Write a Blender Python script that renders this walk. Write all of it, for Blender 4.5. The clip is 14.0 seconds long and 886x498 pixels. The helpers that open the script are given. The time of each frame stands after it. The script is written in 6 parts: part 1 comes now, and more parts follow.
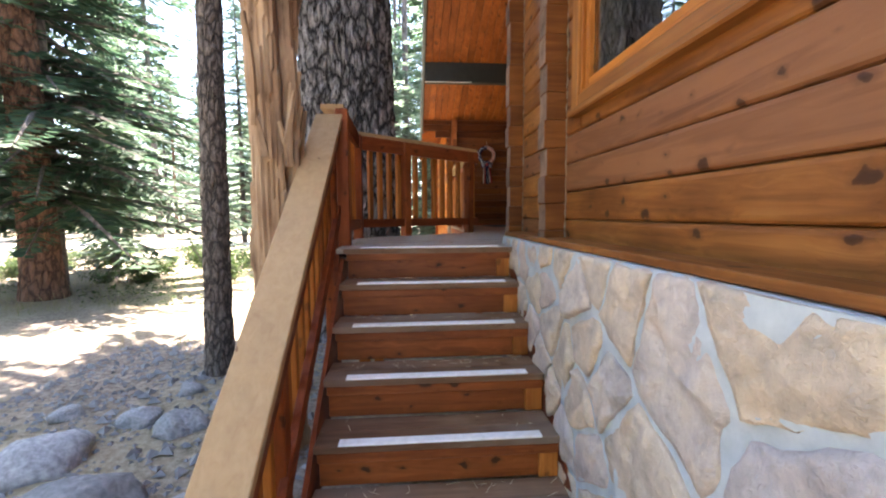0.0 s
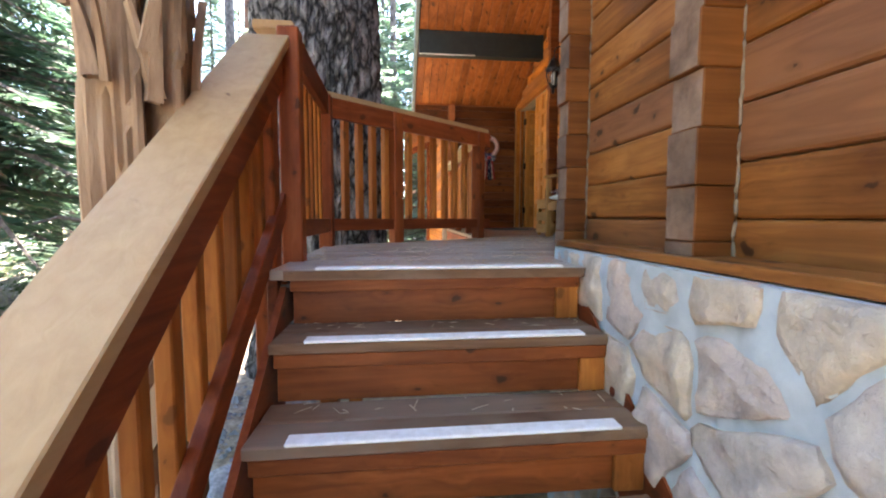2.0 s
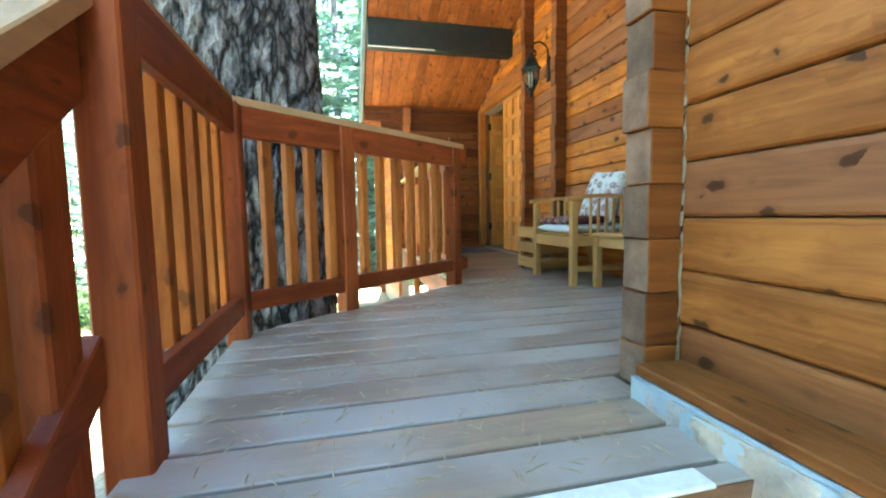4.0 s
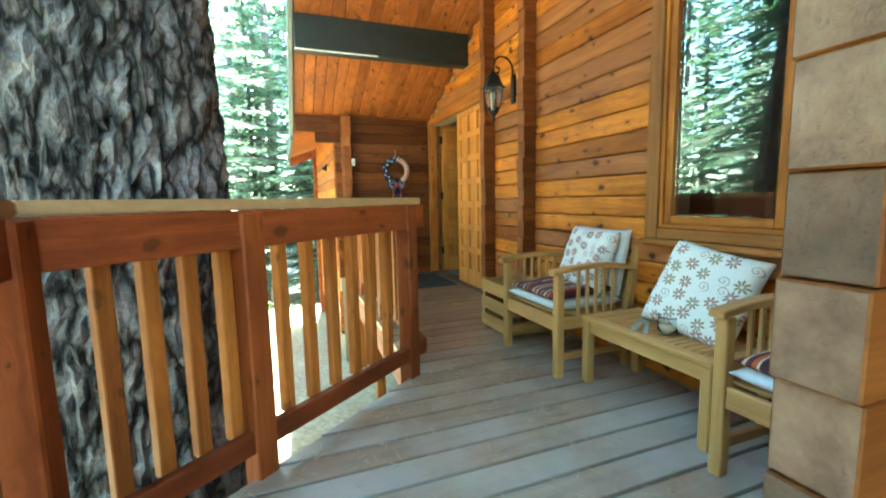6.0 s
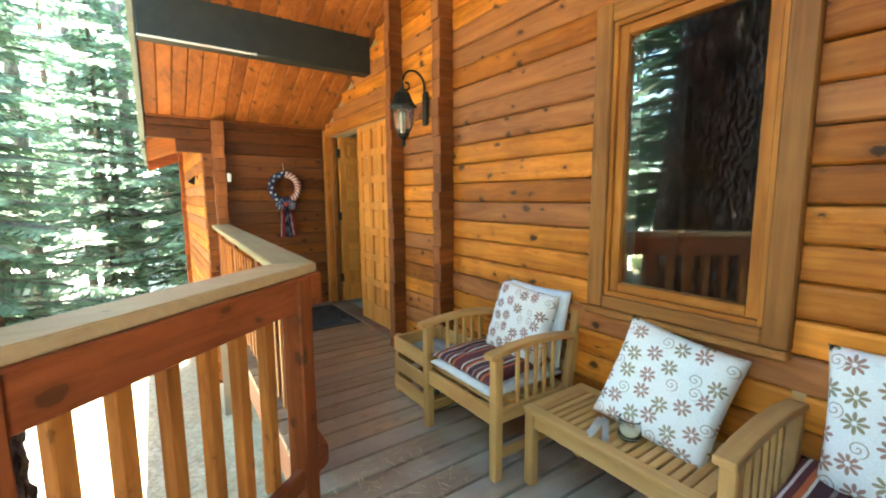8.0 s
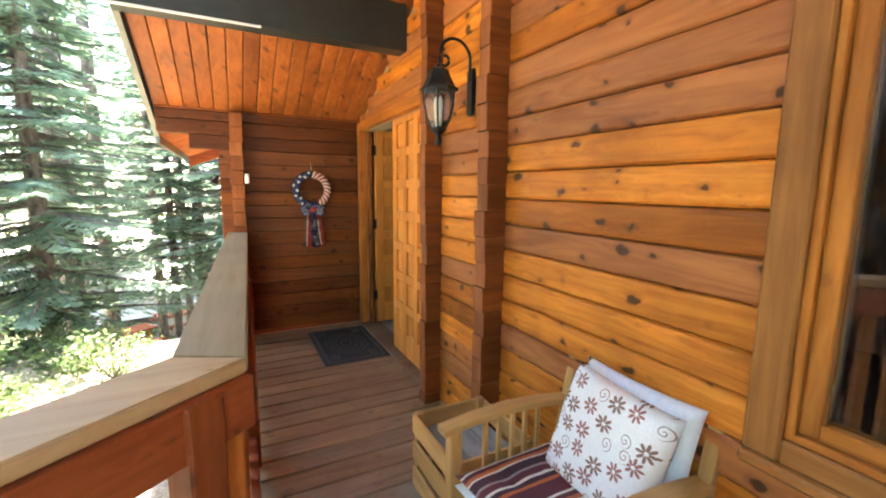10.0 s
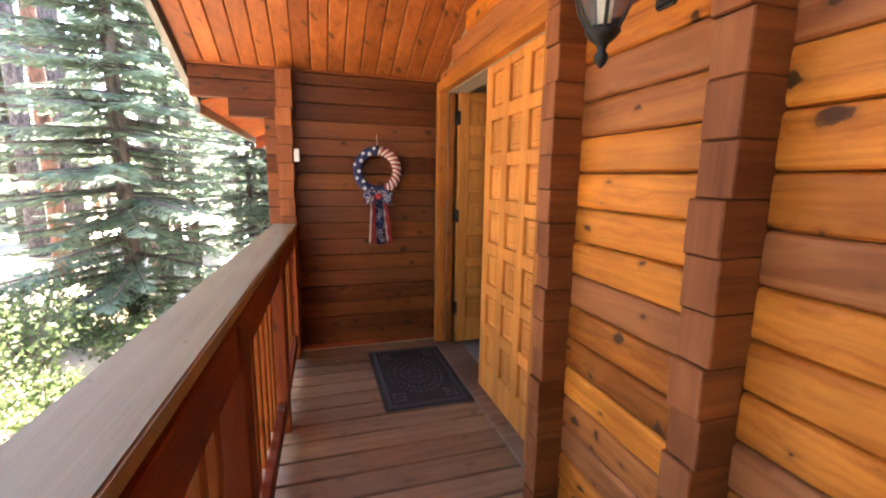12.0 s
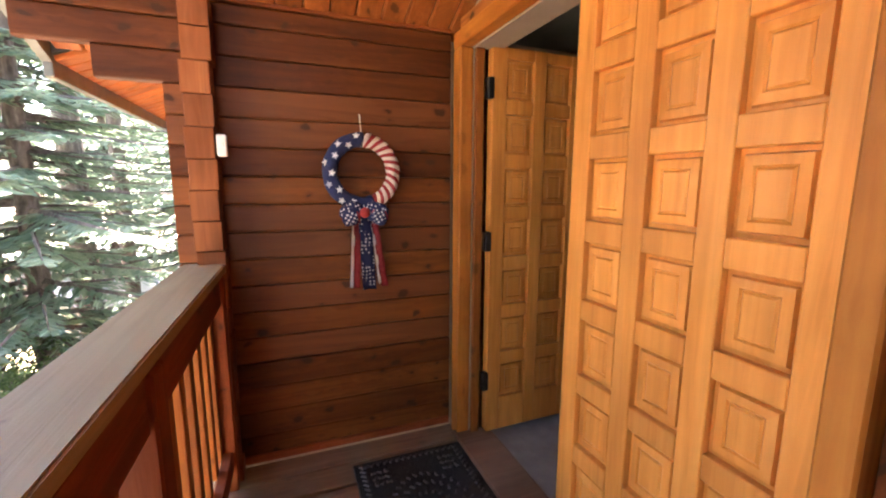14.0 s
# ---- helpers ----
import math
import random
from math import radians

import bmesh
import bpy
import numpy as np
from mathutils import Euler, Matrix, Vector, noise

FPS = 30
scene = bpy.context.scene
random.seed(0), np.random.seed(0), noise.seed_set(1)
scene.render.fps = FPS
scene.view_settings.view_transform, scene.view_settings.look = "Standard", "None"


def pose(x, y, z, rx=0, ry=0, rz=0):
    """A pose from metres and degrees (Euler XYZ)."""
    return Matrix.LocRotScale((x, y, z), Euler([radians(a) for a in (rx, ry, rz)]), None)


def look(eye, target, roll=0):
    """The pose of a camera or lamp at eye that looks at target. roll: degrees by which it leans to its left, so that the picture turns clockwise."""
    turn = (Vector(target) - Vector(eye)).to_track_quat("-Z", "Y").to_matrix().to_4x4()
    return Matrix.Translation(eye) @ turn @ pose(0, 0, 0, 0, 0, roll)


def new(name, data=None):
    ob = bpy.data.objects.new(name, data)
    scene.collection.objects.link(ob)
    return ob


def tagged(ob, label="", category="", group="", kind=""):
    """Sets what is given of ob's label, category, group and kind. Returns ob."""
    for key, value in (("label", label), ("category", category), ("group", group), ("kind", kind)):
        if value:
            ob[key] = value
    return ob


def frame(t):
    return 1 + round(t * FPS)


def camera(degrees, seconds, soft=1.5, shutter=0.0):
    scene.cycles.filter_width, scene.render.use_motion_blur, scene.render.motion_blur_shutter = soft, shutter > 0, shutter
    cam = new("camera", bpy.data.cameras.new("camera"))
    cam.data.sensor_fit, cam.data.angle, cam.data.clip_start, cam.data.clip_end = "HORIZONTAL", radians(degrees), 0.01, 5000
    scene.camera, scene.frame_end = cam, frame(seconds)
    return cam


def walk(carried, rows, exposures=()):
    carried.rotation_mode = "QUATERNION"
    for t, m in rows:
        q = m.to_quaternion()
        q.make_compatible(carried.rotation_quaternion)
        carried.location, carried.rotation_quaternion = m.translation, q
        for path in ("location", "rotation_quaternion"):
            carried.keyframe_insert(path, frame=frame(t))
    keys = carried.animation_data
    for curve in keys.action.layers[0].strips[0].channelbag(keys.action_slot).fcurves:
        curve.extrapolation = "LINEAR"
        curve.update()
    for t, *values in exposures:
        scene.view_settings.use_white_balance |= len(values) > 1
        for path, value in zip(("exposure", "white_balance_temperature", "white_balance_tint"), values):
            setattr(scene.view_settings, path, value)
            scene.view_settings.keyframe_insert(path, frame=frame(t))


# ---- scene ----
cam = camera(93.2, 14.0, 2.1)
PATH = [
    (0, (-0.11, -0.211, 1.362), (0.04, 1.776, 1.201), -0.4),
    (0.5, (-0.13, 0.124, 1.356), (0.045, 2.109, 1.189), -1.0),
    (1, (-0.138, 0.438, 1.349), (0.046, 2.423, 1.185), -1.3),
    (1.5, (-0.13, 0.765, 1.342), (0.047, 2.752, 1.191), -0.3),
    (2, (-0.15, 1.071, 1.335), (0.064, 3.054, 1.186), 0.1),
    (2.2, (-0.152, 1.181, 1.339), (0.08, 3.162, 1.187), 0.0),
    (4.3, (-0.166, 2.175, 1.737), (0.314, 4.111, 1.577), -0.8),
    (4.5, (-0.128, 2.267, 1.789), (0.368, 4.199, 1.638), -0.6),
    (5, (-0.074, 2.411, 1.943), (0.462, 4.33, 1.768), -0.2),
    (5.5, (-0.075, 2.586, 2.049), (0.52, 4.483, 1.828), -1.6),
    (6, (-0.031, 2.755, 2.17), (0.671, 4.614, 1.94), -1.1),
    (6.5, (0.072, 2.926, 2.326), (0.926, 4.719, 2.09), -0.3),
    (7, (0.092, 3.024, 2.39), (1.13, 4.714, 2.134), -0.9),
    (7.2, (0.075, 3.084, 2.404), (1.179, 4.733, 2.158), -1.3),
    (9.3, (0.496, 3.761, 2.601), (1.617, 5.395, 2.329), 0.6),
    (9.5, (0.556, 3.841, 2.611), (1.634, 5.503, 2.335), 0.3),
    (10, (0.72, 4.039, 2.61), (1.612, 5.807, 2.328), 0.6),
    (10.5, (0.83, 4.249, 2.606), (1.567, 6.081, 2.291), 0.9),
    (11, (0.889, 4.524, 2.597), (1.588, 6.366, 2.257), 0.6),
    (11.5, (0.965, 4.825, 2.577), (1.589, 6.694, 2.238), 0.5),
    (12, (0.997, 5.104, 2.545), (1.564, 6.993, 2.208), 0.8),
    (12.5, (0.993, 5.439, 2.542), (1.571, 7.324, 2.209), -0.2),
    (13, (1.045, 5.774, 2.536), (1.627, 7.658, 2.203), -0.4),
    (13.5, (1.081, 6.071, 2.533), (1.698, 7.947, 2.216), 0.0),
    (14, (1.077, 6.39, 2.538), (1.792, 8.232, 2.228), 0.2),
]
walk(cam, [(t, look(eye, target, roll)) for t, eye, target, roll in PATH], exposures=[(0.0, 3.5, 6750, 18), (2.2, 4.05, 6450, 14), (4.3, 4.75, 5650, -18), (5.5, 4.75, 5850, -24), (7.0, 4.8, 6350, -16), (9.3, 4.95, 6750, 4), (11.0, 4.87, 7050, 19), (12.0, 4.9, 6950, 29), (14.0, 4.95, 6950, 29)])

# ---- light ----
SUN_EL, SUN_AZ = radians(70), radians(9)   # azimuth counted from +y towards +x
world = bpy.data.worlds.new("sky")
scene.world = world
world.use_nodes = True
sky = world.node_tree.nodes.new("ShaderNodeTexSky")
sky.sky_type, sky.sun_disc = "NISHITA", False
sky.sun_elevation, sky.sun_rotation = SUN_EL, SUN_AZ
world.node_tree.links.new(sky.outputs[0], world.node_tree.nodes["Background"].inputs[0])
world.node_tree.nodes["Background"].inputs[1].default_value = 0.115
sun = new("sun", bpy.data.lights.new("sun", "SUN"))
sun.data.energy, sun.data.angle, sun.data.color = 5.0, radians(0.6), (1.0, 0.94, 0.85)
sun_from = Vector((math.sin(SUN_AZ) * math.cos(SUN_EL), math.cos(SUN_AZ) * math.cos(SUN_EL), math.sin(SUN_EL)))
sun.matrix_world = look(sun_from * 40, (0, 0, 0))

# ---- materials ----
def base_material(name, rough=0.7, metal=0.0):
    m = bpy.data.materials.new(name)
    m.use_nodes = True
    nt = m.node_tree
    b = nt.nodes["Principled BSDF"]
    b.inputs["Roughness"].default_value = rough
    b.inputs["Metallic"].default_value = metal
    return m, nt, b


def node(nt, kind, **inputs):
    n = nt.nodes.new(kind)
    for k, v in inputs.items():
        n.inputs[k.replace("_", " ")].default_value = v
    return n


def ramp(nt, src, stops):
    r = nt.nodes.new("ShaderNodeValToRGB")
    while len(r.color_ramp.elements) < len(stops):
        r.color_ramp.elements.new(0.5)
    for e, (p, c) in zip(r.color_ramp.elements, stops):
        e.position, e.color = p, (*c, 1)
    nt.links.new(src, r.inputs[0])
    return r.outputs[0]


def mix(nt, mode, fac, a, b):
    n = nt.nodes.new("ShaderNodeMix")
    n.data_type, n.blend_type = "RGBA", mode
    for sock, v in ((n.inputs[0], fac), (n.inputs[6], a), (n.inputs[7], b)):
        if isinstance(v, bpy.types.NodeSocket):
            nt.links.new(v, sock)
        elif isinstance(v, (int, float)):
            sock.default_value = v
        else:
            sock.default_value = (*v, 1)
    return n.outputs[2]


def piece_coords(nt, scale, spread=31.0):
    """Object coordinates, shifted from piece to piece, then scaled."""
    tc = nt.nodes.new("ShaderNodeTexCoord")
    oi = nt.nodes.new("ShaderNodeObjectInfo")
    mul = nt.nodes.new("ShaderNodeVectorMath")
    mul.operation = "SCALE"
    mul.inputs[0].default_value = (1.0, 0.73, 0.41)
    k = nt.nodes.new("ShaderNodeMath")
    k.operation = "MULTIPLY"
    k.inputs[1].default_value = spread
    nt.links.new(oi.outputs["Random"], k.inputs[0])
    nt.links.new(k.outputs[0], mul.inputs["Scale"])
    add = nt.nodes.new("ShaderNodeVectorMath")
    nt.links.new(tc.outputs["Object"], add.inputs[0])
    nt.links.new(mul.outputs[0], add.inputs[1])
    sc = nt.nodes.new("ShaderNodeVectorMath")
    sc.operation = "MULTIPLY"
    sc.inputs[1].default_value = scale
    nt.links.new(add.outputs[0], sc.inputs[0])
    return add.outputs[0], sc.outputs[0], oi.outputs["Random"]


def bump(nt, b, height, strength, distance=0.01):
    n = node(nt, "ShaderNodeBump", Strength=strength, Distance=distance)
    nt.links.new(height, n.inputs["Height"])
    nt.links.new(n.outputs[0], b.inputs["Normal"])


def wood(name, dark, mid, light, axis, rough=0.6, knots=1.0, vary=0.35, grey=None, fine=1.0, figured=0.8, knot_colour=(0.045, 0.016, 0.006), knot_size=1.0, mauve=None, weather=None):
    """Sawn timber whose grain runs along the piece's local axis."""
    m, nt, b = base_material(name, rough)
    b.inputs["Specular IOR Level"].default_value = 0.5 if weather else 0.22
    along, across = 1.2, 26.0 * fine
    sc = [across] * 3
    sc[axis] = along
    raw, vec, rnd = piece_coords(nt, sc)
    pick = None
    if knots:
        ks = [10.5] * 3
        ks[axis] = 6.5
        wob = node(nt, "ShaderNodeTexNoise", Scale=16.0, Detail=3.0)
        nt.links.new(raw, wob.inputs["Vector"])
        shift = nt.nodes.new("ShaderNodeVectorMath")
        shift.operation = "MULTIPLY_ADD"
        shift.inputs[1].default_value = (0.045, 0.045, 0.045)
        nt.links.new(wob.outputs["Color"], shift.inputs[0])
        nt.links.new(raw, shift.inputs[2])
        kv = nt.nodes.new("ShaderNodeVectorMath")
        kv.operation = "MULTIPLY"
        kv.inputs[1].default_value = ks
        nt.links.new(shift.outputs[0], kv.inputs[0])
        cut = nt.nodes.new("ShaderNodeSeparateXYZ")
        nt.links.new(kv.outputs[0], cut.inputs[0])
        side = nt.nodes.new("ShaderNodeMath")
        rest = [k for k in range(3) if k != axis]
        nt.links.new(cut.outputs[rest[0]], side.inputs[0])
        nt.links.new(cut.outputs[rest[1]], side.inputs[1])
        flat = nt.nodes.new("ShaderNodeCombineXYZ")
        nt.links.new(cut.outputs[axis], flat.inputs[0])
        nt.links.new(side.outputs[0], flat.inputs[1])
        v = node(nt, "ShaderNodeTexVoronoi", Scale=1.0, Randomness=1.0)
        v.voronoi_dimensions = "2D"
        nt.links.new(flat.outputs[0], v.inputs["Vector"])
        odd = nt.nodes.new("ShaderNodeSeparateColor")
        nt.links.new(v.outputs["Color"], odd.inputs[0])
        far = node(nt, "ShaderNodeMath")
        far.operation = "MULTIPLY_ADD"
        far.inputs[1].default_value = 0.46
        nt.links.new(odd.outputs[0], far.inputs[0])
        nt.links.new(v.outputs["Distance"], far.inputs[2])
        q = knot_size * 1.12
        pick = ramp(nt, far.outputs[0], [(0.10 * q, (knots * 0.95,) * 3), (0.155 * q, (0.85 * knots,) * 3), (0.18 * q, (0.3 * knots,) * 3), (0.30 * q, (0, 0, 0))])
        halo = ramp(nt, far.outputs[0], [(0.1 * q, (1, 1, 1)), (0.7 * q, (0, 0, 0))])
        swirl = nt.nodes.new("ShaderNodeVectorMath")
        swirl.operation = "MULTIPLY_ADD"
        swirl.inputs[1].default_value = (0.45, 0.45, 0.45)
        nt.links.new(halo, swirl.inputs[0])
        nt.links.new(vec, swirl.inputs[2])
        vec = swirl.outputs[0]
    g = node(nt, "ShaderNodeTexNoise", Scale=1.0, Detail=5.0, Roughness=0.6, Distortion=0.6)
    nt.links.new(vec, g.inputs["Vector"])
    blot = node(nt, "ShaderNodeTexNoise", Scale=2.2, Detail=3.0)
    nt.links.new(raw, blot.inputs["Vector"])
    col = ramp(nt, g.outputs[0], [(0.18, dark), (0.5, mid), (0.82, light)])
    fs = [9.0] * 3
    fs[axis] = 0.7
    fv = nt.nodes.new("ShaderNodeVectorMath")
    fv.operation = "MULTIPLY"
    fv.inputs[1].default_value = fs
    nt.links.new(raw, fv.inputs[0])
    fig = node(nt, "ShaderNodeTexNoise", Scale=1.0, Detail=3.0, Distortion=1.4)
    nt.links.new(fv.outputs[0], fig.inputs["Vector"])
    figure = ramp(nt, fig.outputs[0], [(0.32, (0.66, 0.58, 0.52)), (0.43, (1.0, 1.0, 1.0)), (0.5, (0.86, 0.82, 0.79)), (0.6, (1.10, 1.10, 1.07))])
    col = mix(nt, "MULTIPLY", figured, col, figure)
    shade = ramp(nt, blot.outputs[0], [(0.3, (0.62, 0.57, 0.54)), (0.65, (1.12, 1.12, 1.1))])
    col = mix(nt, "MULTIPLY", figured, col, shade)
    tone = ramp(nt, rnd, [(0.0, (1 - vary, 1 - vary * 1.15, 1 - vary * 1.2)), (0.45, (0.95, 0.95, 0.95)), (1.0, (1 + vary * 0.55, 1 + vary * 0.6, 1 + vary * 0.5))])
    col = mix(nt, "MULTIPLY", 1.0, col, tone)
    if mauve:
        some = ramp(nt, rnd, [(0.12, (0, 0, 0)), (0.16, (0.7, 0.7, 0.7)), (0.38, (0.7, 0.7, 0.7)), (0.44, (0, 0, 0))])
        col = mix(nt, "MIX", some, col, mix(nt, "MULTIPLY", 1.0, figure, mauve))
    if pick:
        col = mix(nt, "MIX", pick, col, knot_colour)
    if grey:
        wn = node(nt, "ShaderNodeTexNoise", Scale=1.7, Detail=4.0)
        nt.links.new(raw, wn.inputs["Vector"])
        fac = ramp(nt, wn.outputs[0], [(0.42, (0, 0, 0)), (0.62, (0.6, 0.6, 0.6))])
        if weather:
            at = nt.nodes.new("ShaderNodeObjectInfo")
            xyz = nt.nodes.new("ShaderNodeSeparateXYZ")
            nt.links.new(at.outputs["Location"], xyz.inputs[0])
            span = node(nt, "ShaderNodeMapRange")
            span.inputs[1].default_value, span.inputs[2].default_value = weather
            span.inputs[3].default_value, span.inputs[4].default_value = 0.85, 0.12
            nt.links.new(xyz.outputs[1], span.inputs[0])
            fac = mix(nt, "MIX", span.outputs[0], (0, 0, 0), mix(nt, "ADD", 0.5, fac, (0.8, 0.8, 0.8)))
        col = mix(nt, "MIX", fac, col, grey)
    nt.links.new(col, b.inputs["Base Color"])
    bump(nt, b, g.outputs[0], 0.35, 0.006)
    return m


def grained(name, stops, scale, rough, bump_strength=0.4, detail=6.0, dist=0.01, stretch=(1, 1, 1), vary=0.0, metal=0.0):
    m, nt, b = base_material(name, rough, metal)
    raw, vec, rnd = piece_coords(nt, [scale * s for s in stretch])
    n = node(nt, "ShaderNodeTexNoise", Scale=1.0, Detail=detail, Roughness=0.62)
    nt.links.new(vec, n.inputs["Vector"])
    col = ramp(nt, n.outputs[0], stops)
    if vary:
        tone = ramp(nt, rnd, [(0, (1 - vary,) * 3), (1, (1 + vary,) * 3)])
        col = mix(nt, "MULTIPLY", 1.0, col, tone)
    nt.links.new(col, b.inputs["Base Color"])
    bump(nt, b, n.outputs[0], bump_strength, dist)
    return m


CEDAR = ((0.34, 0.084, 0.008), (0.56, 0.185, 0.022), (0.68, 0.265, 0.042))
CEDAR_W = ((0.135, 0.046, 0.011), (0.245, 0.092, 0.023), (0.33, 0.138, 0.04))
# same honey stain as CEDAR, darkened for the deep porch shade at the end wall
CEDAR_SHADED = ((0.085, 0.023, 0.006), (0.16, 0.048, 0.010), (0.225, 0.077, 0.017))
log_y = wood("log_timber_y", *CEDAR, 1, rough=0.5, vary=0.45, figured=1.0, mauve=(0.33, 0.125, 0.05))
shaded_log_x = wood("shaded_log_timber_x", *CEDAR_SHADED, 0, rough=0.5, vary=0.4, mauve=(0.17, 0.058, 0.02))
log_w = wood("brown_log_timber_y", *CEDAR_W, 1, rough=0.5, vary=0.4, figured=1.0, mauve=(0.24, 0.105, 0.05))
log_end = wood("shaded_log_end_timber", (0.125, 0.034, 0.009), (0.205, 0.06, 0.015), (0.27, 0.092, 0.024), 0, rough=0.6, vary=0.2, knots=0)
corner_side = wood("orange_log_side", (0.105, 0.033, 0.008), (0.17, 0.059, 0.013), (0.23, 0.09, 0.023), 0, rough=0.55, vary=0.3, knots=0)
# post end grain, lightened for its lit face; log_end is darkened for shaded sides
porch_grain = wood("brown_end_grain", (0.20, 0.062, 0.021), (0.29, 0.098, 0.034), (0.36, 0.138, 0.052), 2, rough=0.7, vary=0.15, knots=0, fine=0.5)
RED = ((0.14, 0.030, 0.009), (0.225, 0.052, 0.015), (0.30, 0.08, 0.023))
red_x = wood("redwood_x", *RED, 0, rough=0.55, vary=0.2, knots=0.7)
red_y = wood("redwood_y", *RED, 1, rough=0.55, vary=0.2, knots=0.7)
red_z = wood("redwood_z", (0.24, 0.070, 0.013), (0.38, 0.130, 0.025), (0.48, 0.185, 0.04), 2, rough=0.55, vary=0.3, knots=0.6)
red_post = wood("redwood_post_z", (0.16, 0.036, 0.010), (0.26, 0.064, 0.016), (0.34, 0.098, 0.026), 2, rough=0.55, vary=0.2, knots=0.8)
TAN = ((0.37, 0.222, 0.105), (0.43, 0.277, 0.137), (0.475, 0.32, 0.165))
cap_x = wood("cap_timber_x", *TAN, 0, rough=0.55, vary=0.08, figured=0.2, knots=0.8, knot_colour=(0.12, 0.055, 0.03), knot_size=0.42)
cap_y = wood("cap_timber_y", *TAN, 1, rough=0.55, vary=0.08, figured=0.2, knots=0.8, knot_colour=(0.12, 0.055, 0.03), knot_size=0.42)
DECK = ((0.17, 0.097, 0.045), (0.265, 0.162, 0.078), (0.34, 0.225, 0.12))
cap_worn = wood("weathered_cap_timber_y", (0.27, 0.20, 0.10), (0.33, 0.252, 0.132), (0.38, 0.295, 0.16), 1, rough=0.55, vary=0.08, figured=0.3, knots=0.6, knot_colour=(0.12, 0.07, 0.04), knot_size=0.42)
# grey near the stairs is wear plus sky sheen; far brown lowered for shade
deck_x = wood("deck_timber_x", *DECK, 0, rough=0.34, vary=0.3, knots=0.5, grey=(0.45, 0.42, 0.385), weather=(4.0, 6.4))
tread_x = wood("tread_timber_x", (0.11, 0.06, 0.035), (0.19, 0.105, 0.06), (0.26, 0.155, 0.095), 0, rough=0.65, vary=0.2, knots=0.4, grey=(0.24, 0.185, 0.14))
riser_x = wood("riser_timber_x", (0.13, 0.032, 0.009), (0.23, 0.062, 0.015), (0.31, 0.098, 0.025), 0, rough=0.5, vary=0.15, knots=1.0)
ceil_y = wood("ceiling_timber_y", (0.20, 0.054, 0.012), (0.285, 0.088, 0.02), (0.35, 0.122, 0.032), 1, rough=0.5, vary=0.2, knots=0.8)
door_z = wood("door_timber_z", (0.54, 0.19, 0.036), (0.69, 0.275, 0.058), (0.77, 0.34, 0.085), 2, rough=0.42, vary=0.1, knots=0.0, figured=0.45)
case_y = wood("casing_timber_y", (0.34, 0.105, 0.016), (0.45, 0.158, 0.025), (0.52, 0.21, 0.04), 1, rough=0.5, vary=0.1, knots=0.3)
case_z = wood("casing_timber_z", (0.34, 0.105, 0.016), (0.45, 0.158, 0.025), (0.52, 0.21, 0.04), 2, rough=0.5, vary=0.1, knots=0.3)
sash_z = wood("sash_timber_z", (0.22, 0.083, 0.020), (0.32, 0.128, 0.032), (0.39, 0.172, 0.046), 2, rough=0.5, vary=0.1, knots=0.0)
sash_y = wood("sash_timber_y", (0.22, 0.083, 0.020), (0.32, 0.128, 0.032), (0.39, 0.172, 0.046), 1, rough=0.5, vary=0.1, knots=0.0)
TEAK = ((0.40, 0.205, 0.068), (0.52, 0.295, 0.105), (0.60, 0.37, 0.15))
teak_x = wood("teak_x", *TEAK, 0, rough=0.5, vary=0.12, knots=0, figured=0.35)
teak_y = wood("teak_y", *TEAK, 1, rough=0.5, vary=0.12, knots=0, figured=0.35)
teak_z = wood("teak_z", *TEAK, 2, rough=0.5, vary=0.12, knots=0, figured=0.35)
grey_wood = wood("weathered_board", (0.16, 0.16, 0.155), (0.25, 0.25, 0.24), (0.33, 0.33, 0.32), 1, rough=0.8, vary=0.15, knots=0.2)
end_grain = grained("weathered_end_grain", [(0.28, (0.065, 0.037, 0.022)), (0.48, (0.165, 0.098, 0.062)), (0.72, (0.27, 0.175, 0.115))], 7, 0.85, 1.0, 8.0, 0.03, vary=0.3)
white_paint = grained("white_grip_paint", [(0.3, (0.70, 0.68, 0.65)), (0.6, (0.86, 0.85, 0.83))], 30, 0.8)
beam_black = grained("black_green_paint", [(0.3, (0.010, 0.014, 0.013)), (0.7, (0.020, 0.026, 0.024))], 8, 0.45, 0.1)
fascia_paint = grained("fascia_paint", [(0.3, (0.10, 0.12, 0.11)), (0.7, (0.16, 0.18, 0.165))], 8, 0.5, 0.1)


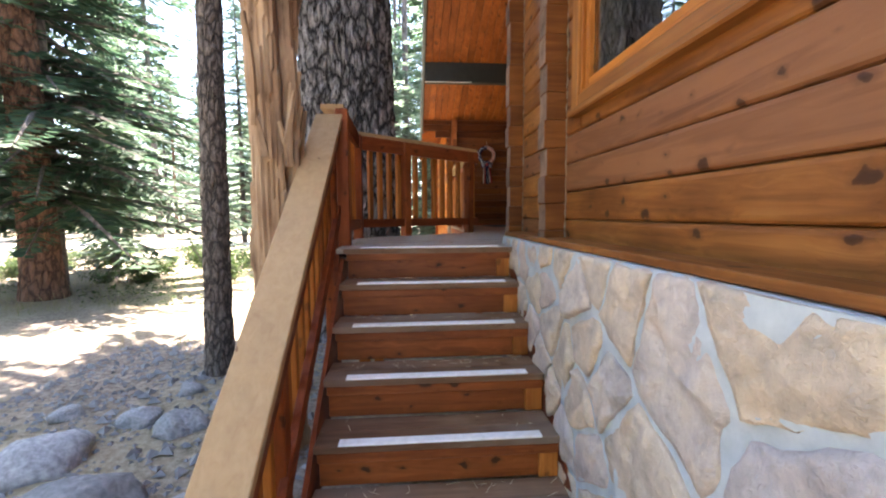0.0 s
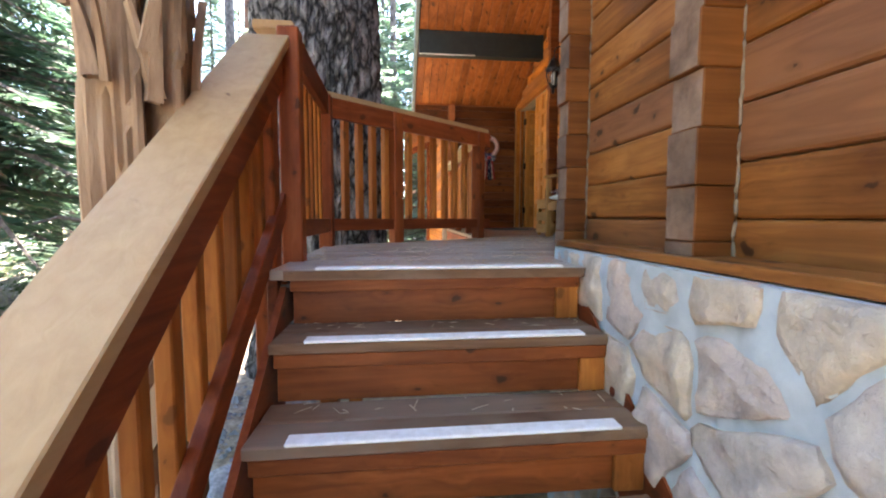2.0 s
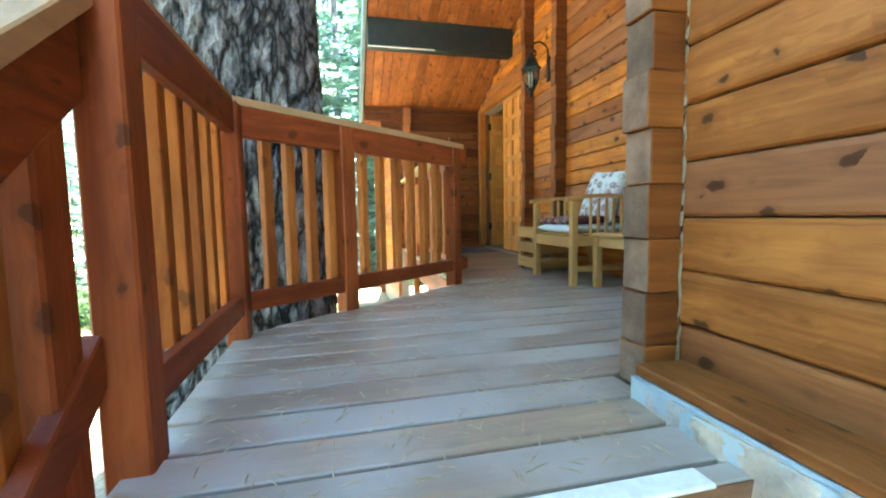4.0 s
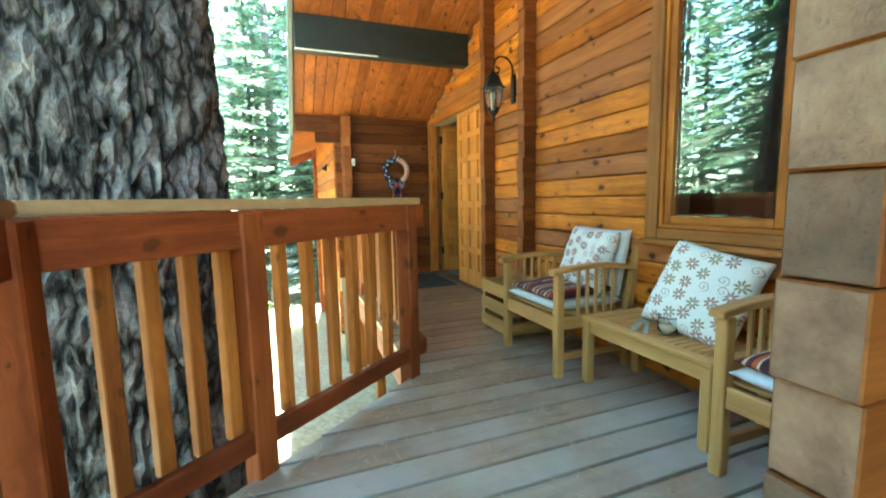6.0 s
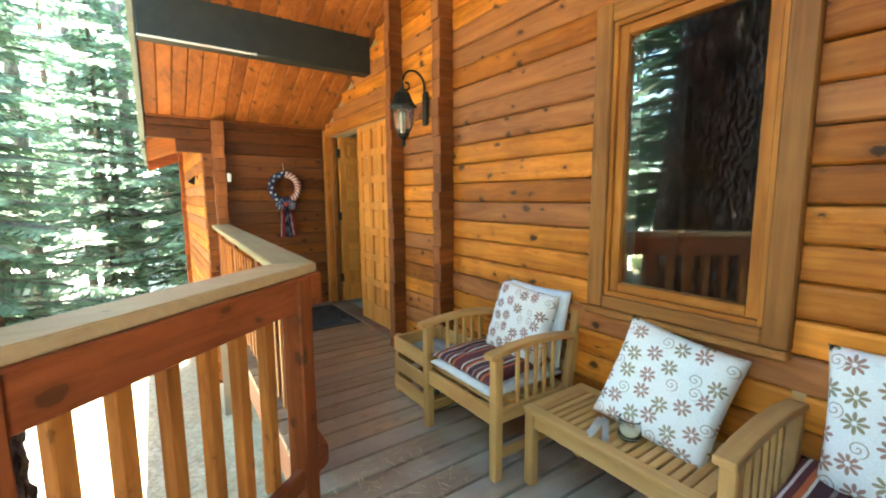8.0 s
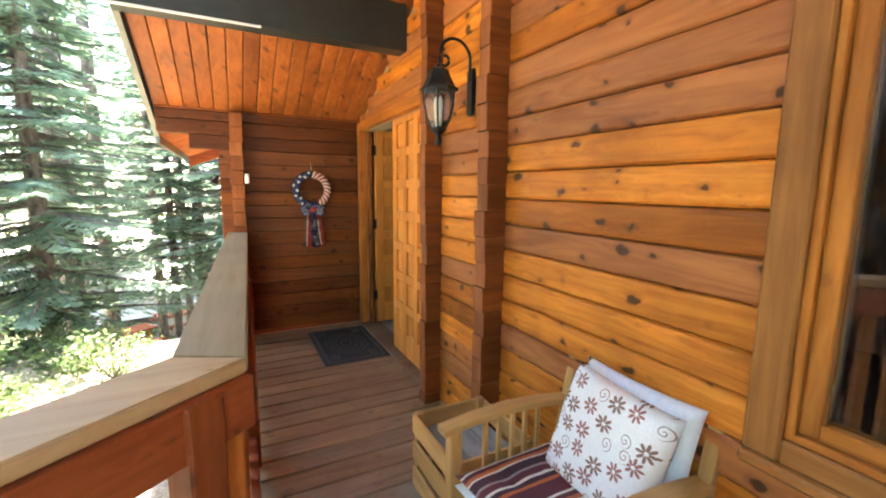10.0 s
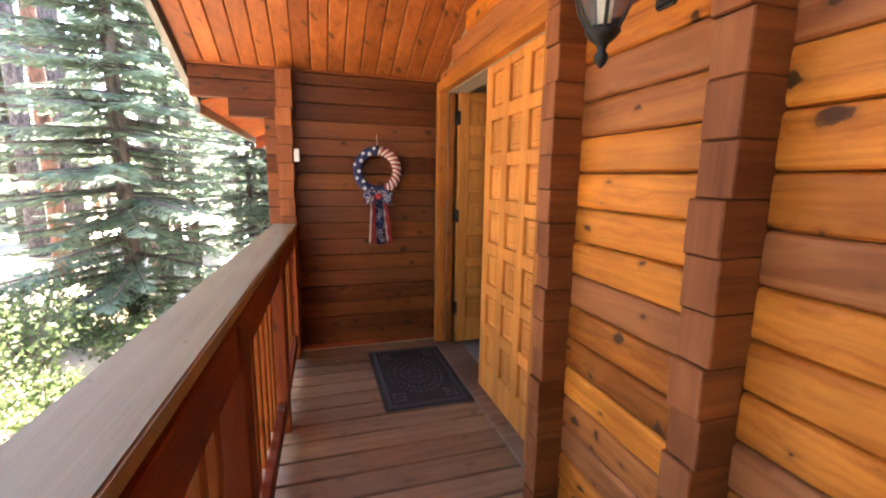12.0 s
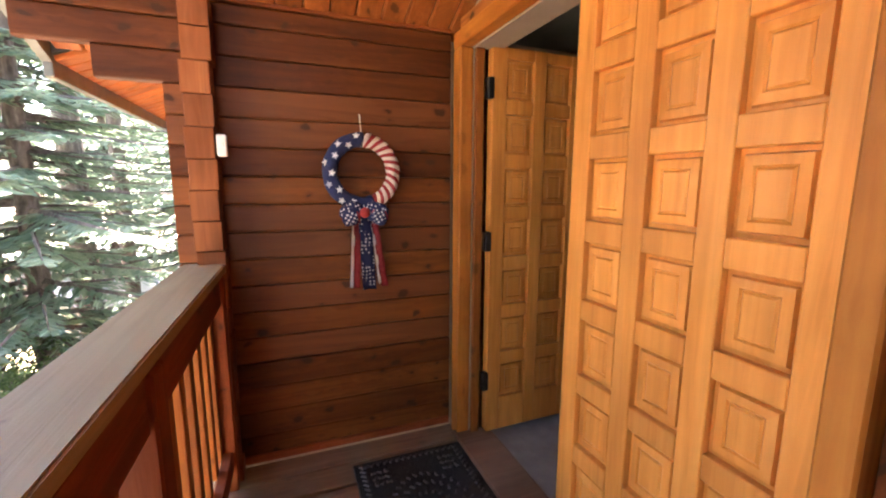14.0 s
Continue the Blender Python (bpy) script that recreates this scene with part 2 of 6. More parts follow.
def stone_material():
    m, nt, b = base_material("fieldstone", 0.85)
    raw, vec, rnd = piece_coords(nt, (1, 1, 1))
    n1 = node(nt, "ShaderNodeTexNoise", Scale=5.5, Detail=6.0, Roughness=0.6)
    n2 = node(nt, "ShaderNodeTexNoise", Scale=24.0, Detail=6.0, Roughness=0.65)
    nt.links.new(raw, n1.inputs["Vector"])
    nt.links.new(raw, n2.inputs["Vector"])
    hue = ramp(nt, rnd, [(0.0, (0.60, 0.51, 0.42)), (0.3, (0.61, 0.52, 0.41)), (0.55, (0.58, 0.53, 0.49)), (0.8, (0.61, 0.52, 0.47)), (1.0, (0.53, 0.51, 0.51))])
    blot = ramp(nt, n1.outputs[0], [(0.3, (0.60, 0.60, 0.63)), (0.45, (0.88, 0.85, 0.84)), (0.55, (1.02, 0.98, 0.92)), (0.72, (1.08, 0.92, 0.76))])
    col = mix(nt, "MULTIPLY", 0.9, hue, blot)
    fine = ramp(nt, n2.outputs[0], [(0.35, (0.75, 0.74, 0.73)), (0.65, (1.05, 1.05, 1.05))])
    col = mix(nt, "MULTIPLY", 0.7, col, fine)
    nt.links.new(col, b.inputs["Base Color"])
    bump(nt, b, n2.outputs[0], 0.8, 0.02)
    return m


stone_mat = stone_material()
caulk = grained("dried_caulk", [(0.3, (0.17, 0.12, 0.075)), (0.7, (0.30, 0.23, 0.155))], 30, 0.8, 0.4)
mortar = grained("mortar", [(0.3, (0.38, 0.43, 0.46)), (0.7, (0.54, 0.59, 0.61))], 9, 0.9, 0.6)
def plated_bark(name, dark, mid, light, scale=9.0):
    """Bark broken into long plates by dark fissures."""
    m, nt, b = base_material(name, 0.92)
    raw, vec, rnd = piece_coords(nt, (scale, scale, scale * 0.42))
    wob = node(nt, "ShaderNodeTexNoise", Scale=1.3, Detail=4.0)
    nt.links.new(vec, wob.inputs["Vector"])
    push = nt.nodes.new("ShaderNodeVectorMath")
    push.operation = "MULTIPLY_ADD"
    push.inputs[1].default_value = (1.1, 1.1, 1.1)
    nt.links.new(wob.outputs["Color"], push.inputs[0])
    nt.links.new(vec, push.inputs[2])
    v = node(nt, "ShaderNodeTexVoronoi", Scale=1.0)
    v.feature = "DISTANCE_TO_EDGE"
    nt.links.new(push.outputs[0], v.inputs["Vector"])
    fine = node(nt, "ShaderNodeTexNoise", Scale=55.0, Detail=6.0, Roughness=0.7)
    nt.links.new(raw, fine.inputs["Vector"])
    plate = ramp(nt, v.outputs["Distance"], [(0.02, dark), (0.14, mid), (0.45, light)])
    speck = ramp(nt, fine.outputs[0], [(0.3, (0.5, 0.5, 0.5)), (0.7, (1.35, 1.35, 1.35))])
    nt.links.new(mix(nt, "MULTIPLY", 1.0, plate, speck), b.inputs["Base Color"])
    h = nt.nodes.new("ShaderNodeMath")
    h.operation = "MULTIPLY_ADD"
    h.inputs[1].default_value = 0.25
    nt.links.new(fine.outputs[0], h.inputs[0])
    lim = ramp(nt, v.outputs["Distance"], [(0.0, (0, 0, 0)), (0.3, (0.8, 0.8, 0.8)), (0.6, (1, 1, 1))])
    nt.links.new(lim, h.inputs[2])
    bump(nt, b, h.outputs[0], 0.8, 0.03)
    return m


bark_plate = plated_bark("furrowed_pine_bark", (0.012, 0.011, 0.011), (0.15, 0.146, 0.15), (0.34, 0.335, 0.345), 8.0)
bark_plate_red = plated_bark("red_plated_bark", (0.06, 0.03, 0.02), (0.15, 0.078, 0.05), (0.22, 0.12, 0.08), 8.0)
bark_plate_grey = plated_bark("grey_plated_bark", (0.035, 0.028, 0.024), (0.12, 0.098, 0.083), (0.20, 0.17, 0.15), 17.0)
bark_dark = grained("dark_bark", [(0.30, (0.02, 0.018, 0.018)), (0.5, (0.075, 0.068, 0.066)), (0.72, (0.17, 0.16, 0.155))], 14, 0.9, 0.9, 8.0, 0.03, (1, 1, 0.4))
bark_red = grained("red_bark", [(0.30, (0.035, 0.018, 0.012)), (0.5, (0.13, 0.065, 0.04)), (0.72, (0.24, 0.13, 0.085))], 9, 0.9, 0.9, 8.0, 0.03, (1, 1, 0.35))
bark_grey = grained("grey_bark", [(0.30, (0.035, 0.028, 0.024)), (0.5, (0.11, 0.092, 0.08)), (0.72, (0.21, 0.185, 0.165))], 12, 0.9, 0.9, 8.0, 0.03, (1, 1, 0.35))
snag_mat = grained("peeled_dead_wood", [(0.28, (0.09, 0.05, 0.028)), (0.48, (0.30, 0.19, 0.11)), (0.72, (0.46, 0.33, 0.21))], 9, 0.85, 0.7, 8.0, 0.03, (1, 1, 0.22))


def leaf_material(name, a, b_col, c):
    m, nt, b = base_material(name, 0.55)
    geo = nt.nodes.new("ShaderNodeNewGeometry")
    col = ramp(nt, geo.outputs["Random Per Island"], [(0, a), (0.5, b_col), (1, c)])
    nt.links.new(col, b.inputs["Base Color"])
    tr = node(nt, "ShaderNodeBsdfTranslucent")
    nt.links.new(col, tr.inputs[0])
    mx = node(nt, "ShaderNodeMixShader", Fac=0.55)
    nt.links.new(b.outputs[0], mx.inputs[1])
    nt.links.new(tr.outputs[0], mx.inputs[2])
    nt.links.new(mx.outputs[0], nt.nodes["Material Output"].inputs[0])
    return m


needle = leaf_material("fir_needles", (0.13, 0.205, 0.135), (0.20, 0.285, 0.195), (0.28, 0.365, 0.265))
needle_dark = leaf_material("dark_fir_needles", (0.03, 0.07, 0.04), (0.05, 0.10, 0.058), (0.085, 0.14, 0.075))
shrub_leaf = leaf_material("shrub_leaves", (0.045, 0.085, 0.025), (0.075, 0.125, 0.04), (0.12, 0.165, 0.06))
pale_leaf = leaf_material("pale_shrub_leaves", (0.07, 0.12, 0.045), (0.10, 0.16, 0.06), (0.15, 0.2, 0.08))
dry_grass = leaf_material("dry_grass", (0.30, 0.25, 0.13), (0.38, 0.33, 0.18), (0.24, 0.26, 0.11))


def ground_material():
    m, nt, b = base_material("forest_floor", 0.95)
    tc = nt.nodes.new("ShaderNodeTexCoord")
    big = node(nt, "ShaderNodeTexNoise", Scale=0.35, Detail=4.0)
    fine = node(nt, "ShaderNodeTexNoise", Scale=22.0, Detail=8.0, Roughness=0.7)
    nt.links.new(tc.outputs["Object"], big.inputs["Vector"])
    nt.links.new(tc.outputs["Object"], fine.inputs["Vector"])
    dirt = ramp(nt, fine.outputs[0], [(0.3, (0.11, 0.08, 0.06)), (0.5, (0.27, 0.215, 0.165)), (0.7, (0.44, 0.38, 0.31))])
    straw = ramp(nt, fine.outputs[0], [(0.3, (0.28, 0.225, 0.13)), (0.7, (0.54, 0.47, 0.32))])
    fac = ramp(nt, big.outputs[0], [(0.42, (0, 0, 0)), (0.58, (1, 1, 1))])
    nt.links.new(mix(nt, "MIX", fac, dirt, straw), b.inputs["Base Color"])
    bump(nt, b, fine.outputs[0], 0.9, 0.05)
    return m


ground_mat = ground_material()
road_mat = grained("pale_road_dust", [(0.3, (0.42, 0.39, 0.35)), (0.7, (0.58, 0.55, 0.50))], 6, 0.95)
rock_mat = grained("grey_boulder", [(0.3, (0.16, 0.165, 0.17)), (0.5, (0.27, 0.275, 0.28)), (0.72, (0.40, 0.40, 0.40))], 7, 0.85, 0.6, 8.0, 0.02, vary=0.25)
iron = grained("black_iron", [(0.3, (0.012, 0.012, 0.012)), (0.7, (0.03, 0.028, 0.026))], 60, 0.45, 0.2, metal=0.6)
relief_rubber = grained("worn_rubber_relief", [(0.3, (0.03, 0.03, 0.032)), (0.7, (0.07, 0.07, 0.072))], 60, 0.5, 0.4)
mat_rubber = grained("black_rubber", [(0.3, (0.012, 0.012, 0.014)), (0.7, (0.03, 0.03, 0.033))], 60, 0.75, 0.6)
white_plastic = grained("white_plastic", [(0.3, (0.72, 0.72, 0.70)), (0.7, (0.8, 0.8, 0.78))], 20, 0.4, 0.05)
floor_tile = grained("grey_slate_floor", [(0.3, (0.20, 0.20, 0.19)), (0.7, (0.33, 0.33, 0.31))], 6, 0.5, 0.2)
inner_wall = grained("interior_plaster", [(0.3, (0.30, 0.24, 0.18)), (0.7, (0.36, 0.29, 0.22))], 6, 0.8, 0.1)


def glass_material(name, ior, rough=0.0, tint=(0.9, 0.95, 0.93)):
    m, nt, b = base_material(name, rough)
    b.inputs["Transmission Weight"].default_value = 1.0
    b.inputs["IOR"].default_value = ior
    b.inputs["Base Color"].default_value = (*tint, 1)
    return m


pane_glass = glass_material("window_glass", 2.25)
lamp_glass = glass_material("seeded_lamp_glass", 1.3, 0.12, (0.86, 0.87, 0.80))
lamp_glass.node_tree.nodes["Principled BSDF"].inputs["Transmission Weight"].default_value = 0.95
bulb_mat = grained("milky_bulb", [(0.3, (0.75, 0.70, 0.6)), (0.7, (0.8, 0.76, 0.66))], 20, 0.3, 0.05)

# ---- mesh helpers ----
cache = {}


def mesh_of(bm, name, smooth=False):
    me = bpy.data.meshes.new(name)
    bm.to_mesh(me)
    bm.free()
    if smooth:
        me.polygons.foreach_set("use_smooth", [True] * len(me.polygons))
    return me


def box_mesh(sx, sy, sz, bevel=0.004):
    """A box with softened edges, its centre at the origin."""
    key = ("box", round(sx, 4), round(sy, 4), round(sz, 4), bevel)
    if key not in cache:
        bm = bmesh.new()
        bmesh.ops.create_cube(bm, size=1)
        bmesh.ops.scale(bm, vec=(sx, sy, sz), verts=bm.verts)
        if bevel:
            bmesh.ops.bevel(bm, geom=bm.edges[:], offset=min(bevel, 0.45 * min(sx, sy, sz)), segments=1, affect="EDGES")
        cache[key] = mesh_of(bm, "box")
    return cache[key]


def thing(name, m=None, label="", category="", group="", kind=""):
    ob = new(name)
    ob.empty_display_size = 0.1
    if m is not None:
        ob.matrix_basis = m
    return tagged(ob, label, category, group, kind)


def part(name, data, material, parent, label="", m=None, smooth=False):
    """One mesh, from a bmesh or ready mesh data, under a thing or a part."""
    me = mesh_of(data, name, smooth) if isinstance(data, bmesh.types.BMesh) else data
    if material and not me.materials:
        me.materials.append(material)
    elif material and me.materials[0] != material:
        key = (me.name, material.name)
        if key not in cache:
            cache[key] = me.copy()
            cache[key].materials.clear()
            cache[key].materials.append(material)
        me = cache[key]
    ob = new(name, me)
    ob.parent = parent
    if m is not None:
        ob.matrix_basis = m
    return tagged(ob, label)


def slab(name, parent, material, x0, x1, y0, y1, z0, z1, bevel=0.004, label=""):
    return part(name, box_mesh(x1 - x0, y1 - y0, z1 - z0, bevel), material, parent, label,
                Matrix.Translation(((x0 + x1) / 2, (y0 + y1) / 2, (z0 + z1) / 2)))


def structure(name, material, x0, x1, y0, y1, z0, z1, label, category="wall", bevel=0.0):
    ob = new(name, box_mesh(x1 - x0, y1 - y0, z1 - z0, bevel).copy())
    ob.data.materials.clear()
    ob.data.materials.append(material)
    ob.location = ((x0 + x1) / 2, (y0 + y1) / 2, (z0 + z1) / 2)
    return tagged(ob, label, category, kind="structure")


def prism(points, depth, axis="y"):
    """A bmesh that extrudes a closed outline of (u, v) by depth along axis, starting at 0."""
    bm = bmesh.new()
    put = {"y": lambda u, v, d: (u, d, v), "x": lambda u, v, d: (d, u, v), "z": lambda u, v, d: (u, v, d)}[axis]
    a = [bm.verts.new(put(u, v, 0)) for u, v in points]
    b = [bm.verts.new(put(u, v, depth)) for u, v in points]
    n = len(points)
    for i in range(n):
        bm.faces.new((a[i], a[(i + 1) % n], b[(i + 1) % n], b[i]))
    bm.faces.new(a)
    bm.faces.new(b)
    bmesh.ops.recalc_face_normals(bm, faces=bm.faces[:])
    return bm


def tube(bm, pts, radii, sides=8, cap=True):
    """Adds a round bar along pts to bm."""
    rings = []
    for i, p in enumerate(pts):
        d = (Vector(pts[min(i + 1, len(pts) - 1)]) - Vector(pts[max(i - 1, 0)])).normalized()
        q = d.to_track_quat("Z", "Y")
        r = radii[i] if isinstance(radii, (list, tuple)) else radii
        rings.append([bm.verts.new(Vector(p) + q @ Vector((r * math.cos(2 * math.pi * k / sides), r * math.sin(2 * math.pi * k / sides), 0))) for k in range(sides)])
    for a, b in zip(rings, rings[1:]):
        for k in range(sides):
            bm.faces.new((a[k], a[(k + 1) % sides], b[(k + 1) % sides], b[k]))
    if cap:
        bm.faces.new(rings[0][::-1])
        bm.faces.new(rings[-1])


def lathe(bm, profile, sides=24):
    rings = [[bm.verts.new((r * math.cos(2 * math.pi * k / sides), r * math.sin(2 * math.pi * k / sides), z)) for k in range(sides)] for r, z in profile]
    for a, b in zip(rings, rings[1:]):
        for k in range(sides):
            bm.faces.new((a[k], a[(k + 1) % sides], b[(k + 1) % sides], b[k]))
    bm.faces.new(rings[0][::-1])
    bm.faces.new(rings[-1])


def raw_mesh(name, verts, faces, material, smooth=False):
    me = bpy.data.meshes.new(name)
    me.from_pydata(verts, [], faces)
    me.materials.append(material)
    if smooth:
        me.polygons.foreach_set("use_smooth", [True] * len(me.polygons))
    return me


# ---- plan ----
D = 1.14            # deck height
GROUND = -0.10
W1, W2 = 0.77, 1.95  # faces of the stair-side wall and of the porch wall
WE = 8.53           # face of the end wall
COURSE = 0.1295      # log heights: porch wall, end wall, stair-side wall
COURSE_END, COURSE_W = 0.1295, 0.156
SLOPE = 0.45
RAKE = 0.12         # edge of the roof's overhang
RIDGE_Y = 2.4


def roof_z(y):
    """Underside of the ceiling boards."""
    return 3.36 + SLOPE * (8.4 - max(y, RIDGE_Y)) - (SLOPE * (RIDGE_Y - y) if y < RIDGE_Y else 0)


# ---- ground ----
def ground_height(x, y):
    far = max(0.0, math.hypot(x, y - 4) - 6)
    h = GROUND + 0.012 * far * math.sin(0.11 * x + 0.5) * 0.4
    h += 0.10 * noise.noise((x * 0.22, y * 0.22, 0)) * min(1, far / 6) + 0.03 * noise.noise((x * 0.9, y * 0.9, 3)) * min(1.0, far / 2 + 0.3)
    ease = lambda u: max(0.0, min(1.0, u)) ** 2 * (3 - 2 * max(0.0, min(1.0, u)))
    h -= 2.6 * ease((y - 12.0) / 8.0) * ease((x + 7.0) / 3.6) * ease((31 - y) / 7.0)
    return h - 0.02


axis = [math.copysign(abs(u) ** 2.6, u) for u in np.linspace(-1, 1, 221)]
gx = [400 * u for u in axis]
gv = [(x, y + 3, ground_height(x, y + 3)) for y in gx for x in gx]
N = len(gx)
gf = [(j * N + i, j * N + i + 1, (j + 1) * N + i + 1, (j + 1) * N + i) for j in range(N - 1) for i in range(N - 1)]
tagged(new("ground", raw_mesh("ground", gv, gf, ground_mat, True)), "dusty forest floor of needles, dry grass and gravel", "ground", kind="structure")
rv, rf = [], []
for i in range(81):
    x = -80 + 2 * i
    yc = 27 + 0.15 * x + 1.2 * math.sin(x * 0.09)
    for o in (-3.2, -1.0, 1.0, 3.2):
        rv.append((x, yc + o, max(ground_height(x, yc + o + d) for d in (-2, 0, 2)) + 0.05))
for i in range(80):
    for k in range(3):
        rf.append((4 * i + k, 4 * i + k + 1, 4 * i + k + 5, 4 * i + k + 4))
tagged(new("road", raw_mesh("road", rv, rf, road_mat, True)), "pale dusty road between the pines", "road", kind="structure")

# ---- house: walls ----
T = 0.05            # how far the log faces stand proud of the wall core


def log_profile(h, t, soft=False):
    if soft:
        return [(0, 0), (t - 0.009, 0.0008), (t - 0.002, 0.004), (t, 0.012), (t, h - 0.010), (t - 0.003, h - 0.003), (t - 0.009, h - 0.0008), (0, h)]
    return [(0, 0), (t - 0.020, 0.001), (t - 0.008, 0.004), (t - 0.002, 0.011), (t, 0.024), (t, h - 0.020), (t - 0.003, h - 0.008), (t - 0.008, h - 0.004), (t - 0.020, h - 0.001), (0, h)]


def log_mesh(length, h, along, facing):
    """A milled log; its face looks to -x or -y."""
    key = ("log", round(length, 3), round(h, 3), along)
    if key not in cache:
        pts = [(-u, v) for u, v in log_profile(h, T, along == "x")]
        cache[key] = mesh_of(prism(pts, length, along), "log")
    return cache[key]


def log_wall_y(parent, x, y0, y1, z0, z1, openings=(), phase=0.0, course=COURSE, timber=log_y):
    """Courses along y on the face x, below the roof and round the openings (y0, y1, z0, z1)."""
    z = z0
    while z < z1 - 0.03:
        h = min(course, z1 - z)
        if z == z0 and phase:
            h = phase
        top = min(y1, 8.4 - (z + h - 3.36) / SLOPE - 0.02) if x != WX else y1
        spans = [(y0, top)]
        for a, b, c, d in openings:
            for low, tall in ((z, c - z), (d, z + h - d)):
                if 0.012 < tall < h and a > y0:
                    part("log", log_mesh(b - a - 0.002, tall, "y", -1), timber, parent, m=Matrix.Translation(Vector((x + T, a + 0.001, low)) - parent.location))
            if z + h > c + 0.01 and z < d - 0.01:
                spans = [s for u, v in spans for s in ((u, min(v, a)), (max(u, b), v)) if s[1] - s[0] > 0.03]
        for u, v in spans:
            if v - u > 0.05:
                jitter = random.uniform(-0.003, 0.003)
                part("log", log_mesh(v - u, h, "y", -1), timber, parent, m=Matrix.Translation(Vector((x + T + jitter, u, z)) - parent.location) @ Matrix.Rotation(random.uniform(-0.004, 0.004) / max(1.0, v - u), 4, "X"))
        z += h


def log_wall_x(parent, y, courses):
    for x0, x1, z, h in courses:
        part("log", log_mesh(x1 - x0, h, "x", -1), shaded_log_x, parent, m=Matrix.Translation(Vector((x0, y + T + random.uniform(-0.003, 0.003), z)) - parent.location))


SILL = 1.20
def gable_core(name, x, y0, y1, z0, holes, label, thick=0.14):
    """A wall along y under the roof, pieced round its openings."""
    cuts = sorted({y0, y1, RIDGE_Y if y0 < RIDGE_Y < y1 else y0, *[v for h in holes for v in h[:2]]})
    bm = bmesh.new()
    for a, b in zip(cuts, cuts[1:]):
        bands = [(z0, None)]
        for h in holes:
            if a >= h[0] - 1e-6 and b <= h[1] + 1e-6:
                bands = [(z0, h[2]), (h[3], None)]
        for lo, hi in bands:
            if hi is not None and hi - lo < 0.01:
                continue
            za, zb = (hi, hi) if hi is not None else (roof_z(a) + 0.1, roof_z(b) + 0.1)
            vs = [bm.verts.new(p) for p in ((x, a, lo), (x, b, lo), (x, b, zb), (x, a, za), (x + thick, a, lo), (x + thick, b, lo), (x + thick, b, zb), (x + thick, a, za))]
            for f in ((0, 3, 2, 1), (4, 5, 6, 7), (0, 1, 5, 4), (1, 2, 6, 5), (2, 3, 7, 6), (3, 0, 4, 7)):
                bm.faces.new([vs[i] for i in f])
    ob = new(name, mesh_of(bm, name))
    ob.data.materials.append(inner_wall)
    return tagged(ob, label, "wall", kind="structure")


WIN1 = (0.45, 1.86, 2.00, 3.15)      # stair-side window: glass opening
WIN2 = (3.90, 4.50, 2.00, 3.24)      # porch window
DOOR = (6.72, 8.36, D, 3.19)
wall_west = gable_core("wall_west", W1 + T, -3.5, 3.16, SILL, [WIN1], "honey-stained milled log wall beside the stairs")
wall_porch = gable_core("wall_porch", W2 + T, 3.16, WE + 0.1, D - 0.2, [WIN2, DOOR], "honey-stained milled log wall of the porch")
wall_end = structure("wall_end", inner_wall, 0.66, 6.0, WE + T, WE + T + 0.12, D - 0.2, 3.38, "honey-stained log wall that ends the porch, coloured darker for its shade")
wall_return = structure("wall_return", inner_wall, W1 + T, W2 + T, 3.09, 3.16, D - 0.2, 5.7, "log wall that turns from the stairs to the porch")
gable_core("wall_east", 6.0, -3.5, WE + 0.17, GROUND - 0.3, [], "plain outer wall of the cabin")
structure("wall_south", inner_wall, W1 + T, 6.14, -3.64, -3.5, GROUND - 0.3, 3.3, "plain outer wall of the cabin")
structure("wall_crawlspace", mortar, W2 + T, W2 + T + 0.1, 3.16, WE + 0.17, GROUND - 0.3, D - 0.2, "shaded foundation wall under the porch")
structure("floor_inside", floor_tile, W2 + 0.14, 6.0, -3.5, WE + T, D - 0.12, D - 0.004, "grey slate floor of the entrance hall", "floor")

# ---- roof ----
def roof_sheet(name, x0, x1, y0, y1, lift, thick, material, label, category):
    ys = [y for y in (y0, RIDGE_Y, y1)]
    bm = bmesh.new()
    rows = [[bm.verts.new((x, y, roof_z(y) + dz)) for x in (x0, x1) for dz in (lift, lift + thick)] for y in ys]
    for a, b in zip(rows, rows[1:]):
        for i, j in ((0, 2), (2, 3), (3, 1), (1, 0)):
            bm.faces.new((a[i], a[j], b[j], b[i]))
    bm.faces.new((rows[0][0], rows[0][1], rows[0][3], rows[0][2]))
    bm.faces.new((rows[-1][0], rows[-1][2], rows[-1][3], rows[-1][1]))
    bmesh.ops.recalc_face_normals(bm, faces=bm.faces[:])
    ob = new(name, mesh_of(bm, name))
    ob.data.materials.append(material)
    return tagged(ob, label, category, kind="structure")


roof = roof_sheet("roof", RAKE + 0.03, 6.5, -4.2, 8.9, 0.03, 0.16, fascia_paint, "low-pitched cabin roof with a wide overhang", "roof")
# tongue-and-groove boards, all in one sheet
bm = bmesh.new()
bw, x = 0.118, RAKE + 0.04
while x < W2 + T + 0.02:
    for y0, y1 in ((RIDGE_Y, 8.9), (-4.1, RIDGE_Y)):
        a = []
        for y in (y0, y1):
            z = roof_z(y)
            for dx, dz in ((0.0, 0.022), (0.002, 0.008), (0.010, 0.0), (bw - 0.010, 0.0), (bw - 0.002, 0.008), (bw, 0.022)):
                a.append(bm.verts.new((x + dx, y, z + dz)))
        for i in range(5):
            bm.faces.new((a[i], a[i + 6], a[i + 7], a[i + 1]))
    x += bw
